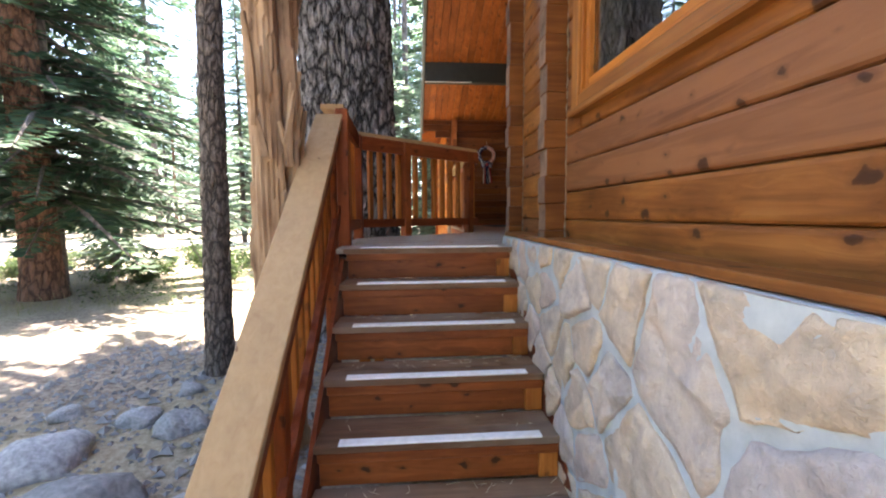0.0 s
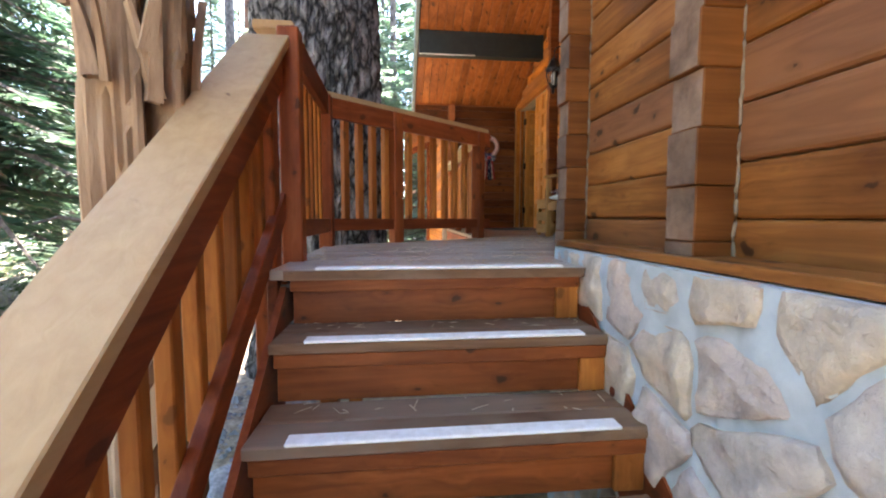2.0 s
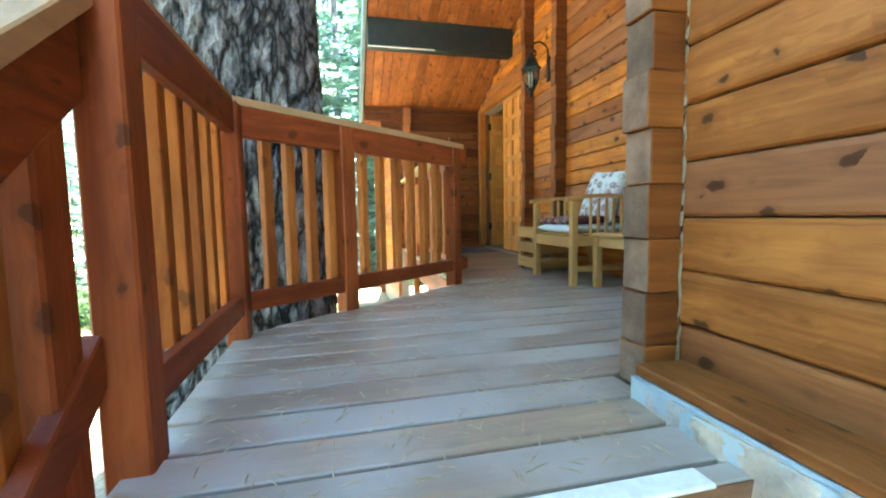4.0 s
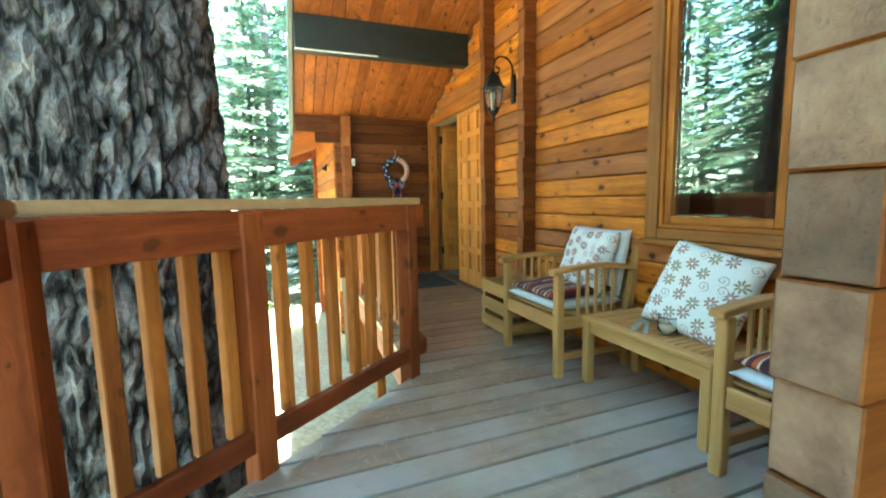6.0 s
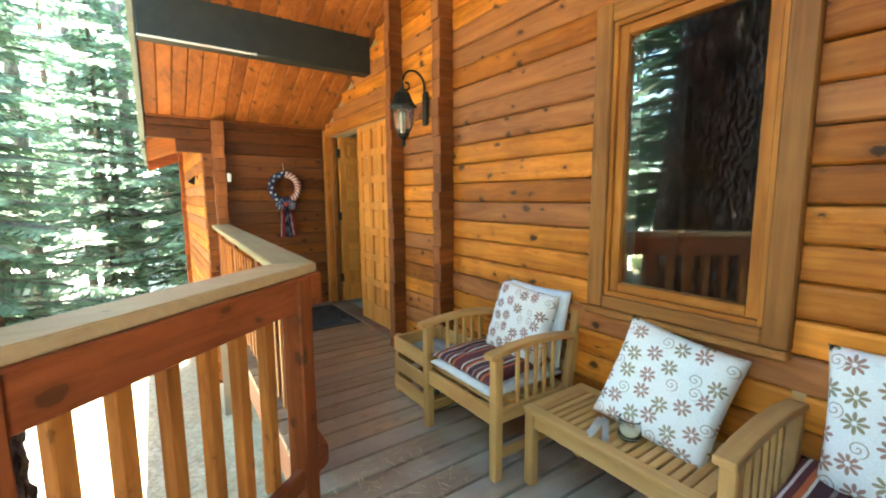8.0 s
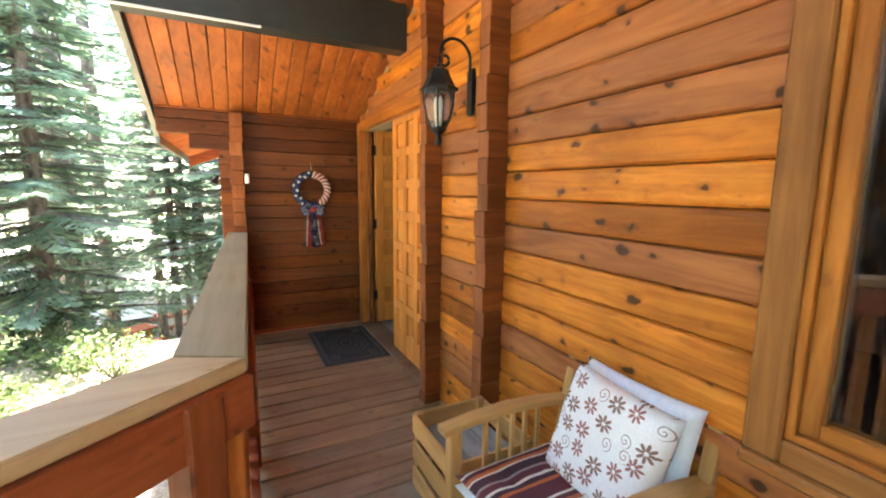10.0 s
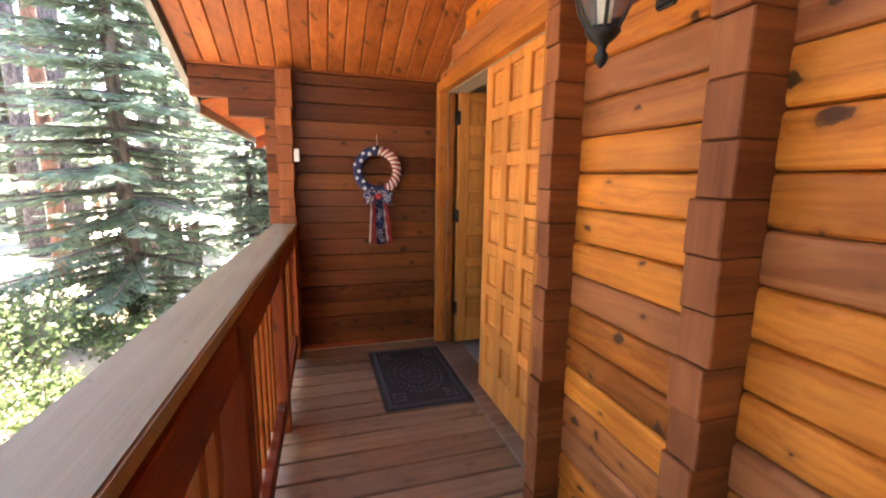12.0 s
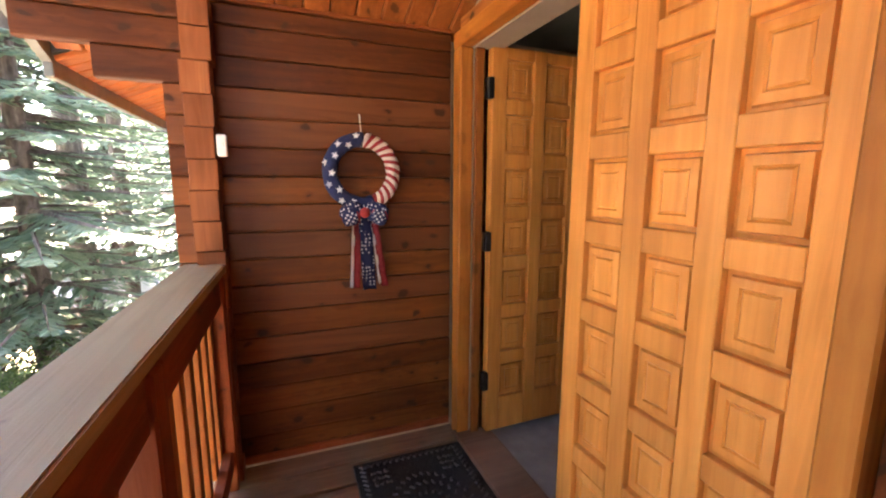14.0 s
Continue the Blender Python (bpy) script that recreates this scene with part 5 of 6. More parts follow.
def coffee_table(m):
    ob = thing("garden_table", m, "low slatted teak table between the chairs", "table")
    L, Wd, h = 0.385, 0.21, 0.38
    for sx in (-1, 1):
        for sy in (-1, 1):
            slab("leg", ob, teak_z, sx * (Wd - 0.03) - 0.024, sx * (Wd - 0.03) + 0.024, sy * (L - 0.03) - 0.024, sy * (L - 0.03) + 0.024, 0, h - 0.025, 0.005)
        slab("apron", ob, teak_y, sx * (Wd - 0.03) - 0.011, sx * (Wd - 0.03) + 0.011, -L + 0.055, L - 0.055, h - 0.095, h - 0.026, 0.003)
        slab("top_rail", ob, teak_y, sx * (Wd - 0.028) - 0.028, sx * (Wd - 0.028) + 0.028, -L, L, h - 0.025, h, 0.004)
    for sy in (-1, 1):
        slab("top_end", ob, teak_x, -Wd + 0.0565, Wd - 0.0565, sy * (L - 0.03) - 0.028, sy * (L - 0.03) + 0.028, h - 0.025, h - 0.0005, 0.004)
        slab("apron", ob, teak_x, -Wd + 0.055, Wd - 0.055, sy * (L - 0.03) - 0.011, sy * (L - 0.03) + 0.011, h - 0.095, h - 0.026, 0.003)
    for k in range(17):
        y = -L + 0.064 + 0.0388 * k
        slab("top_slat", ob, teak_x, -Wd + 0.057, Wd - 0.057, y, y + 0.029, h - 0.022, h - 0.001, 0.003)
    return ob


coffee_table(pose(1.70, 4.235, D))
cushion("throw_pillow", 0.45, 0.45, 0.14, 31, floral_sage, pose(1.78, 4.13, D + 0.575, 0, 0, -90) @ pose(0, 0, 0, 66, 10, 4), "white pillow printed with faded flowers, leaning on the low table", "pillow", group="printed pillows")
bm = bmesh.new()
for k, (a, b) in enumerate((((0, 0, 0.02), (-0.10, 0.03, 0.012)), ((0, 0.01, 0.02), (-0.09, -0.05, 0.012)))):
    steps = 7
    prev = None
    for i in range(steps + 1):
        t = i / steps
        c = Vector(a).lerp(Vector(b), t) + Vector((0, 0, 0.025 * math.sin(t * 5 + k) + 0.012))
        n = Vector((0.2, 1, 0.3 * math.sin(4 * t))).normalized() * 0.018
        row = [bm.verts.new(c - n), bm.verts.new(c + n)]
        if prev:
            bm.faces.new((prev[0], prev[1], row[1], row[0]))
        prev = row
bmesh.ops.solidify(bm, geom=bm.faces[:], thickness=0.003)
ties = new("cloth_ties", mesh_of(bm, "cloth_ties", True))
ties.data.materials.append(white_cloth)
ties.location = (1.62, 4.27, D + 0.378)
tagged(ties, "white cotton ties lying on the low table", "cloth")


jar = thing("glass_jar", pose(1.645, 4.19, D + 0.3805), "small clear glass candle jar on the low table", "jar")
bm = bmesh.new()
lathe(bm, [(0.036, 0.0), (0.044, 0.012), (0.046, 0.05), (0.041, 0.075), (0.043, 0.085), (0.040, 0.085), (0.038, 0.072), (0.042, 0.05), (0.040, 0.014), (0.002, 0.008)], 24)
part("glass_body", bm, lamp_glass, jar, smooth=True).visible_shadow = False
bm = bmesh.new()
lathe(bm, [(0.036, 0.010), (0.037, 0.04), (0.002, 0.043)], 20)
part("candle", bm, cream_wax, jar, smooth=True)


def crate(m):
    ob = thing("slatted_crate", m, "low slatted wooden crate with grey boards laid in it", "crate")
    a, b, h = 0.19, 0.21, 0.41
    for sx in (-1, 1):
        for sy in (-1, 1):
            slab("corner_post", ob, teak_z, sx * (a - 0.02) - 0.018, sx * (a - 0.02) + 0.018, sy * (b - 0.02) - 0.018, sy * (b - 0.02) + 0.018, 0, h - 0.002, 0.003)
    for k, z in enumerate((0.03, 0.165, 0.30)):
        for s in (-1, 1):
            slab("slat", ob, teak_y, s * a - 0.008, s * a + 0.008, -b, b, z, z + 0.095, 0.003)
            slab("slat", ob, teak_x, -a + 0.009, a - 0.009, s * b - 0.008, s * b + 0.008, z, z + 0.095, 0.003)
    for k in range(3):
        slab("inner_board", ob, grey_wood, -0.155 + 0.105 * k, -0.155 + 0.1 + 0.105 * k, -b + 0.012, b - 0.012, 0.30 + 0.002 * (k % 2), 0.318 + 0.002 * (k % 2), 0.003, "grey weathered board")
    slab("inner_batten", ob, grey_wood, -0.15, 0.15, -0.02, 0.02, 0.27, 0.299, 0.003)
    slab("inner_leg", ob, grey_wood, -0.02, 0.02, -0.02, 0.02, 0.0, 0.27, 0.003)
    return ob


crate(pose(1.645, 5.58, D))

# ---- door mat ----
mat_ob = thing("door_mat", pose(1.63, 7.865, D + 0.002), "black rubber door mat with a raised scroll pattern", "mat")
slab("mat_base", mat_ob, mat_rubber, -0.285, 0.285, -0.445, 0.445, 0.001, 0.009, 0.003)
bm = bmesh.new()
def lump(x, y, r, a, l):
    c, s = math.cos(a), math.sin(a)
    vs = []
    for u, v, z in ((-l, -r, 0), (l, -r, 0), (l, r, 0), (-l, r, 0), (-l * 0.7, -r * 0.5, 0.007), (l * 0.7, -r * 0.5, 0.007), (l * 0.7, r * 0.5, 0.007), (-l * 0.7, r * 0.5, 0.007)):
        vs.append(bm.verts.new((x + u * c - v * s, y + u * s + v * c, 0.009 + z)))
    for f in ((0, 1, 5, 4), (1, 2, 6, 5), (2, 3, 7, 6), (3, 0, 4, 7), (4, 5, 6, 7)):
        bm.faces.new([vs[i] for i in f])
for ringr, cnt, l in ((0.05, 10, 0.012), (0.10, 20, 0.012), (0.145, 26, 0.014), (0.185, 34, 0.013)):
    for k in range(cnt):
        a = 2 * math.pi * k / cnt
        lump(ringr * math.cos(a), 1.45 * ringr * math.sin(a), 0.007, a + (0.5 if cnt % 4 else -0.5), l)
for u in range(-13, 14):
    for s in (-1, 1):
        lump(s * 0.245, u * 0.0315, 0.008, 0.7 * s, 0.016)
        if abs(u) < 8:
            lump(u * 0.0315, s * 0.41, 0.008, 0.7 * s, 0.016)
for sx in (-1, 1):
    for sy in (-1, 1):
        for k in range(9):
            lump(sx * (0.14 + 0.03 * (k % 3)), sy * (0.27 + 0.04 * (k // 3)), 0.009, k * 0.8, 0.014)
tagged(part("relief_pattern", bm, relief_rubber, mat_ob), kind="stuff")

# ---- wreath ----
navy = grained("navy_cloth", [(0.3, (0.012, 0.018, 0.06)), (0.7, (0.025, 0.035, 0.10))], 60, 0.9, 0.4)
red_cloth = grained("red_cloth", [(0.3, (0.32, 0.025, 0.03)), (0.7, (0.45, 0.05, 0.045))], 60, 0.9, 0.4)
cream_cloth = grained("cream_cloth", [(0.3, (0.68, 0.58, 0.47)), (0.7, (0.78, 0.70, 0.60))], 60, 0.9, 0.4)
wreath = thing("wreath", pose(1.462, WE - 0.045, 2.59), "wreath wound in navy, red and cream cloth with a bow", "wreath")
RW, RT = 0.155, 0.036


def ring_part(name, a0, a1, material, fat=1.0, twist=0.0):
    bm = bmesh.new()
    steps, sides = max(3, int((a1 - a0) / 0.09)), 12
    rows = []
    for i in range(steps + 1):
        row = []
        for k in range(sides):
            p = 2 * math.pi * k / sides
            a = a0 + (a1 - a0) * i / steps + twist * math.cos(p)
            bulge = fat * (1 + 0.03 * math.sin(9 * a))
            r = RW + RT * bulge * math.cos(p)
            row.append(bm.verts.new((r * math.cos(a), -RT * bulge * math.sin(p), r * math.sin(a))))
        rows.append(row)
    for a, b in zip(rows, rows[1:]):
        for k in range(sides):
            bm.faces.new((a[k], a[(k + 1) % sides], b[(k + 1) % sides], b[k]))
    bm.faces.new(rows[0][::-1])
    bm.faces.new(rows[-1])
    return part(name, bm, material, wreath, smooth=True)


navy_half = ring_part("navy_half", radians(88), radians(290), navy)
bands = 22
for k in range(bands):
    a0, a1 = radians(-72 + 160 * k / bands), radians(-72 + 160 * (k + 1) / bands)
    ring_part("wound_band", a0, a1, cream_cloth if k % 2 else red_cloth, 1.0 if k % 2 else 0.96, -0.12)
bm = bmesh.new()
star = [(0.019 * (1 if k % 2 == 0 else 0.42) * math.sin(math.pi * k / 5), 0.019 * (1 if k % 2 == 0 else 0.42) * math.cos(math.pi * k / 5)) for k in range(10)]
star_me = mesh_of(prism(star, 0.004, "y"), "star")
for k, (a, p) in enumerate(((100, 60), (118, 110), (132, 60), (150, 95), (166, 45), (182, 100), (200, 60), (216, 110), (232, 60), (250, 95), (268, 60))):
    a, p = radians(a), radians(p)
    r = RW + RT * math.cos(p)
    part("star", star_me, white_cloth, navy_half, m=pose(r * math.cos(a), -RT * math.sin(p) - 0.003, r * math.sin(a), 0, k * 31, 0))
bm = bmesh.new()
tube(bm, [(0.0, -0.0, 0.185), (0.0, 0.02, 0.24), (0.0, 0.035, 0.28)], 0.003, 5)
part("hanger", bm, cream_cloth, wreath)


def ribbon(bm, pts, width, wave=0.0):
    prev = None
    for i, (x, y, z) in enumerate(pts):
        w = width / 2
        row = [bm.verts.new((x - w, y + wave * math.sin(i * 1.9), z)), bm.verts.new((x, y - wave * math.cos(i * 1.3), z)), bm.verts.new((x + w, y + wave * math.sin(i * 1.9 + 2), z))]
        if prev:
            bm.faces.new((prev[0], prev[1], row[1], row[0]))
            bm.faces.new((prev[1], prev[2], row[2], row[1]))
        prev = row
    bmesh.ops.solidify(bm, geom=bm.faces[:], thickness=0.002)


spot_cloth = None
def dotted(name, ground_col, dot, scale=55):
    m, nt, b = base_material(name, 0.9)
    tc = nt.nodes.new("ShaderNodeTexCoord")
    v = node(nt, "ShaderNodeTexVoronoi", Scale=scale, Randomness=0.3)
    nt.links.new(tc.outputs["Object"], v.inputs["Vector"])
    f = ramp(nt, v.outputs["Distance"], [(0.26, (1, 1, 1)), (0.32, (0, 0, 0))])
    nt.links.new(mix(nt, "MIX", f, ground_col, dot), b.inputs["Base Color"])
    return m
spot_cloth = dotted("navy_spotted_cloth", (0.016, 0.022, 0.075), (0.72, 0.70, 0.68))
for x, wdt, top, bot, mt in ((-0.058, 0.032, -0.19, -0.575, red_cloth), (-0.082, 0.016, -0.19, -0.57, cream_cloth), (0.0, 0.066, -0.17, -0.585, spot_cloth), (0.050, 0.014, -0.19, -0.56, cream_cloth), (0.072, 0.034, -0.19, -0.575, red_cloth)):
    bm = bmesh.new()
    ribbon(bm, [(x * (0.6 + 0.5 * i / 12) + 0.018 * i / 12, -0.03 + 0.004 * (x > 0), top + (bot - top) * i / 12) for i in range(13)], wdt, 0.006)
    part("ribbon_tail", bm, mt, wreath, smooth=True)
for s in (-1, 1):
    for k, (mt, zz, sc) in enumerate(((spot_cloth, -0.19, 1.0), (red_cloth, -0.205, 0.85), (spot_cloth, -0.215, 0.8))):
        bm = bmesh.new()
        bmesh.ops.create_uvsphere(bm, u_segments=12, v_segments=8, radius=0.05 * sc)
        for v in bm.verts:
            v.co.x *= 1.25
            v.co.y *= 0.45
            v.co += Vector((0.006 * noise.noise(v.co * 40), 0, 0.012 * noise.noise(v.co * 30 + Vector((k, s, 0)))))
        part("bow_loop", bm, mt, wreath, smooth=True, m=pose(s * (0.06 + 0.005 * k), -0.035 - 0.006 * k, zz, 0, s * (18 + 22 * k), 0))
bm = bmesh.new()
bmesh.ops.create_uvsphere(bm, u_segments=12, v_segments=8, radius=0.026)
part("bow_knot", bm, red_cloth, wreath, smooth=True, m=pose(0, -0.05, -0.195))
sens = thing("door_sensor", pose(0.866, 8.385, 2.69), "small white plastic box on the log post", "sensor")
slab("box", sens, white_plastic, -0.019, 0.019, -0.012, 0.014, -0.045, 0.045, 0.005)
slab("button", sens, white_plastic, -0.008, 0.008, -0.016, -0.012, -0.01, 0.01, 0.002)

# ---- trees ----
def trunk_mesh(height, r0, r1, sides, rows, ridge, seed, material, flare=0.0, lean=(0, 0), z0=-0.3):
    verts, faces = [], []
    for j in range(rows + 1):
        t = j / rows
        z = z0 + (height - z0) * t
        base = r0 + (r1 - r0) * t + flare * math.exp(-max(0, z) / 0.5)
        for i in range(sides):
            a = 2 * math.pi * i / sides
            c, s = math.cos(a), math.sin(a)
            n1 = noise.noise((c * 2.0 * r0 * 7 + seed, s * 2.0 * r0 * 7, z * 3.2))
            n2 = noise.noise((c * r0 * 26 + seed, s * r0 * 26, z * 9.0))
            n3 = noise.noise((c * r0 * 55 + seed, s * r0 * 55, z * 14.0))
            furrow = -abs(n1) * 0.6 - max(0, 0.35 - abs(n2)) * 1.6 + n3 * 0.35
            r = base + ridge * furrow
            verts.append((r * c + lean[0] * z, r * s + lean[1] * z, z))
    for j in range(rows):
        for i in range(sides):
            faces.append((j * sides + i, j * sides + (i + 1) % sides, (j + 1) * sides + (i + 1) % sides, (j + 1) * sides + i))
    return raw_mesh("trunk", verts, faces, material, sides < 40)


def fir_crown(height, low, reach, seed, levels, per, twigs, material, droop=0.35, size=1.0, bare=0.12):
    """Whorls of drooping boughs made of many small flat sprays, with gaps."""
    r = random.Random(seed)
    verts, faces = [], []
    limb_v, limb_f = [], []
    for lv in range(levels):
        t = lv / levels
        z = low + (height - low) * (t ** 0.92)
        L0 = reach * (1 - t) ** 0.75 * (0.75 + 0.25 * math.sin(lv * 2.4) ** 2) + 0.12
        for b in range(per):
            if r.random() < 0.13:
                continue
            a = 2 * math.pi * (b + r.random() * 0.8) / per + lv * 0.7
            L = L0 * r.uniform(0.55, 1.1)
            c, s = math.cos(a), math.sin(a)
            up = r.uniform(-0.05, 0.16) * (0.4 + t)
            zz = z + r.uniform(-0.12, 0.12)
            pt = lambda u: Vector((c * L * u, s * L * u, zz + L * (up * u - droop * u * u + 0.16 * u ** 4)))
            k = len(limb_v)
            for u in (0.0, 0.5, 0.95):
                p, w = pt(u), 0.018 * L * (1 - u) + 0.004
                limb_v += [tuple(p + Vector((-s * w, c * w, 0))), tuple(p + Vector((s * w, -c * w, 0))), tuple(p + Vector((0, 0, w * 1.4)))]
            for q in (0, 3):
                for e in range(3):
                    limb_f.append((k + q + e, k + q + (e + 1) % 3, k + q + 3 + (e + 1) % 3, k + q + 3 + e))
            n = max(4, int(twigs * L / reach) + 2)
            for i in range(n):
                u = bare + (1 - bare) * (i + r.random()) / n
                p = pt(u)
                for side in (-1, 1):
                    l = size * (0.10 + 0.42 * L * (1 - u) * 0.5 + 0.08 * r.random())
                    d = Vector((c * 0.75 - side * s * 0.8, s * 0.75 + side * c * 0.8, -0.25 + r.uniform(-0.25, 0.2))).normalized()
                    q = p + d * l
                    segs = 2 if l > 0.22 * size else 1
                    for g in range(segs):
                        p0, p1 = p.lerp(q, g / segs * 0.9), p.lerp(q, (g + 1) / segs)
                        wd = Vector((-d.y, d.x, r.uniform(-0.5, 0.5))).normalized() * (size * r.uniform(0.022, 0.045) * (1.25 - 0.45 * g))
                        mid = p0.lerp(p1, 0.45)
                        k = len(verts)
                        verts += [tuple(p0), tuple(mid + wd + Vector((0, 0, -0.012))), tuple(p1), tuple(mid - wd + Vector((0, 0, -0.012)))]
                        faces.append((k, k + 1, k + 2, k + 3))
    return raw_mesh("crown", verts, faces, material), raw_mesh("bough_frame", limb_v, limb_f, bark_grey)


def tree(name, m, trunk, crown, limbs, label, category="tree", group=""):
    ob = thing(name, m, label, category, group)
    part("trunk", trunk, None, ob)
    if limbs:
        tagged(part("bough_frame", limbs, None, ob), kind="stuff")
    if crown:
        tagged(part("crown", crown, None, ob), kind="stuff")
    if not crown and name == "pine_tree":
        r = random.Random(int(100 * abs(m.translation[0])))
        for k in range(7):
            a, z, L = r.uniform(0, 6.28), r.uniform(1.2, 6.0), r.uniform(0.15, 0.55)
            bm = bmesh.new()
            c, s = math.cos(a), math.sin(a)
            tube(bm, [(0.06 * c, 0.06 * s, z), ((0.1 + 0.5 * L) * c, (0.1 + 0.5 * L) * s, z + 0.03), ((0.1 + L) * c, (0.1 + L) * s, z - 0.05 * L)], [0.016, 0.011, 0.004], 5)
            part("dead_branch", bm, bark_grey, ob)
    return ob


big = tree("old_pine", pose(-0.875, 5.37, GROUND), trunk_mesh(9.5, 0.64, 0.445, 200, 330, 0.05, 2, bark_plate, 0.14, (0, -0.07)), None, None, "huge old pine trunk with dark furrowed bark beside the deck", "tree")
# crown above the view, sized and thickened to shade stairs, rails and near ground
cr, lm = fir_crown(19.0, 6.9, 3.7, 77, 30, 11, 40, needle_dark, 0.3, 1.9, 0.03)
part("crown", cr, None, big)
part("bough_frame", lm, None, big)


def snag_mesh():
    verts, faces, sides, rows, H = [], [], 72, 190, 4.6
    for j in range(rows + 1):
        z = -0.3 + (H + 0.3) * j / rows
        for i in range(sides):
            a = 2 * math.pi * i / sides
            c, s = math.cos(a), math.sin(a)
            slab_n = noise.noise((c * 1.6 + 3, s * 1.6, z * 0.35))
            strip = noise.noise((c * 5 + 9, s * 5, z * 0.8))
            fibre = noise.noise((c * 16, s * 16, z * 2.2))
            step = math.floor(3.0 * noise.noise((c * 2.4 + 5, s * 2.4, z * 1.1)) + 0.5) / 3.0
            r = 0.145 + 0.035 * slab_n + 0.03 * strip + 0.012 * fibre + 0.05 * step
            split = max(0, 1 - abs((a - 5.6) / 0.32)) * 0.10
            verts.append(((r - split) * c + 0.02 * math.sin(z), (r - split) * s, z))
    for j in range(rows):
        for i in range(sides):
            faces.append((j * sides + i, j * sides + (i + 1) % sides, (j + 1) * sides + (i + 1) % sides, (j + 1) * sides + i))
    top = len(verts)
    verts.append((0, 0, H + 0.1))
    for i in range(sides):
        faces.append((rows * sides + i, rows * sides + (i + 1) % sides, top))
    return raw_mesh("snag", verts, faces, snag_mat)


snag = thing("dead_tree_snag", pose(-0.95, 2.45, GROUND), "split and peeling dead tree trunk beside the stair railing", "dead tree")
part("trunk", snag_mesh(), None, snag)
rr = random.Random(4)
for k in range(26):
    a, z, L = rr.uniform(-1.9, 0.6), rr.uniform(1.5, 4.3), rr.uniform(0.18, 0.5)
    bm = bmesh.new()
    w = rr.uniform(0.008, 0.022)
    prev = None
    for i in range(6):
        t = i / 5
        ww = w * (1 - 0.75 * t)
        q = [bm.verts.new((ww * sx + 0.02 * t * t, 0.012 * sy + 0.03 * t * t + 0.006 * noise.noise((k, i, sx)), L * t)) for sx, sy in ((-1, -1), (1, -1), (1, 1), (-1, 1))]
        if prev:
            for e in range(4):
                bm.faces.new((prev[e], prev[(e + 1) % 4], q[(e + 1) % 4], q[e]))
        prev = q
    part("splinter", bm, snag_mat, snag, m=pose(0.175 * math.cos(a), 0.175 * math.sin(a), z, rr.uniform(-12, 12), rr.uniform(-10, 10), math.degrees(a) - 90))

tree("pine_tree", pose(-1.95, 3.85, GROUND, 0, 1.0, 0), trunk_mesh(11, 0.125, 0.085, 48, 160, 0.022, 5, bark_plate_grey, 0.02), None, None, "slim pine trunk with grey flaky bark", group="pine trees")
tree("pine_tree", pose(-6.9, 8.0, GROUND, 0, -1, 0), trunk_mesh(16, 0.30, 0.18, 64, 160, 0.04, 8, bark_plate_red, 0.08), None, None, "stout pine trunk with reddish plated bark", group="pine trees")

FIRS = []
pine_trunks = [trunk_mesh(19, 0.24, 0.08, 18, 40, 0.03, 10 + k, (bark_red, bark_grey, bark_dark)[k], 0.03) for k in range(3)]
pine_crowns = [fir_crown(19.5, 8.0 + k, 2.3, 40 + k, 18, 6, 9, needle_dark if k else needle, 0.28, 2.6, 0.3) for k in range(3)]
fir_trunks = [trunk_mesh(13 - 3 * k, 0.15, 0.02, 14, 30, 0.015, 20 + k, bark_grey) for k in range(2)]
fir_crowns = [fir_crown(13, 0.9, 2.5, 60, 38, 7, 13, needle, 0.30, 1.7, 0.1), fir_crown(10, 0.5, 2.0, 61, 32, 7, 12, needle, 0.30, 1.6, 0.1)]
hero = fir_crown(12.5, 0.9, 2.9, 88, 46, 9, 40, needle, 0.26, 1.0, 0.08)
tree("fir_tree", pose(-2.75, 15.2, ground_height(-2.75, 15.2) - 0.02) @ Matrix.Scale(1.2, 4), trunk_mesh(12.4, 0.16, 0.02, 20, 40, 0.012, 31, bark_grey), hero[0], hero[1], "bright green fir with layered drooping boughs near the porch", group="fir trees")
mid = fir_crown(12.5, 2.1, 2.8, 91, 30, 7, 26, needle, 0.28, 1.25, 0.08)
mid_trunk = trunk_mesh(12.4, 0.13, 0.02, 16, 40, 0.012, 37, bark_grey)
for x, y, s in ((-0.9, 18.6, 1.0), (1.0, 17.2, 1.1), (-1.5, 24.5, 1.2), (2.6, 21.0, 1.2)):
    ob = tree("fir_tree", pose(x, y, ground_height(x, y) - 0.02, 0, 0, 77 * x), mid_trunk, *mid, "light green fir with a bare foot beyond the porch", group="fir trees")
    ob.scale = (s, s, s)
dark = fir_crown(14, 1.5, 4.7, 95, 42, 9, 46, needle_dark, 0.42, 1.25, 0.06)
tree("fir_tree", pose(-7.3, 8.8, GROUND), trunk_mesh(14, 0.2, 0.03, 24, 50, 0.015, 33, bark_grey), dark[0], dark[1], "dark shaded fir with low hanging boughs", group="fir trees")

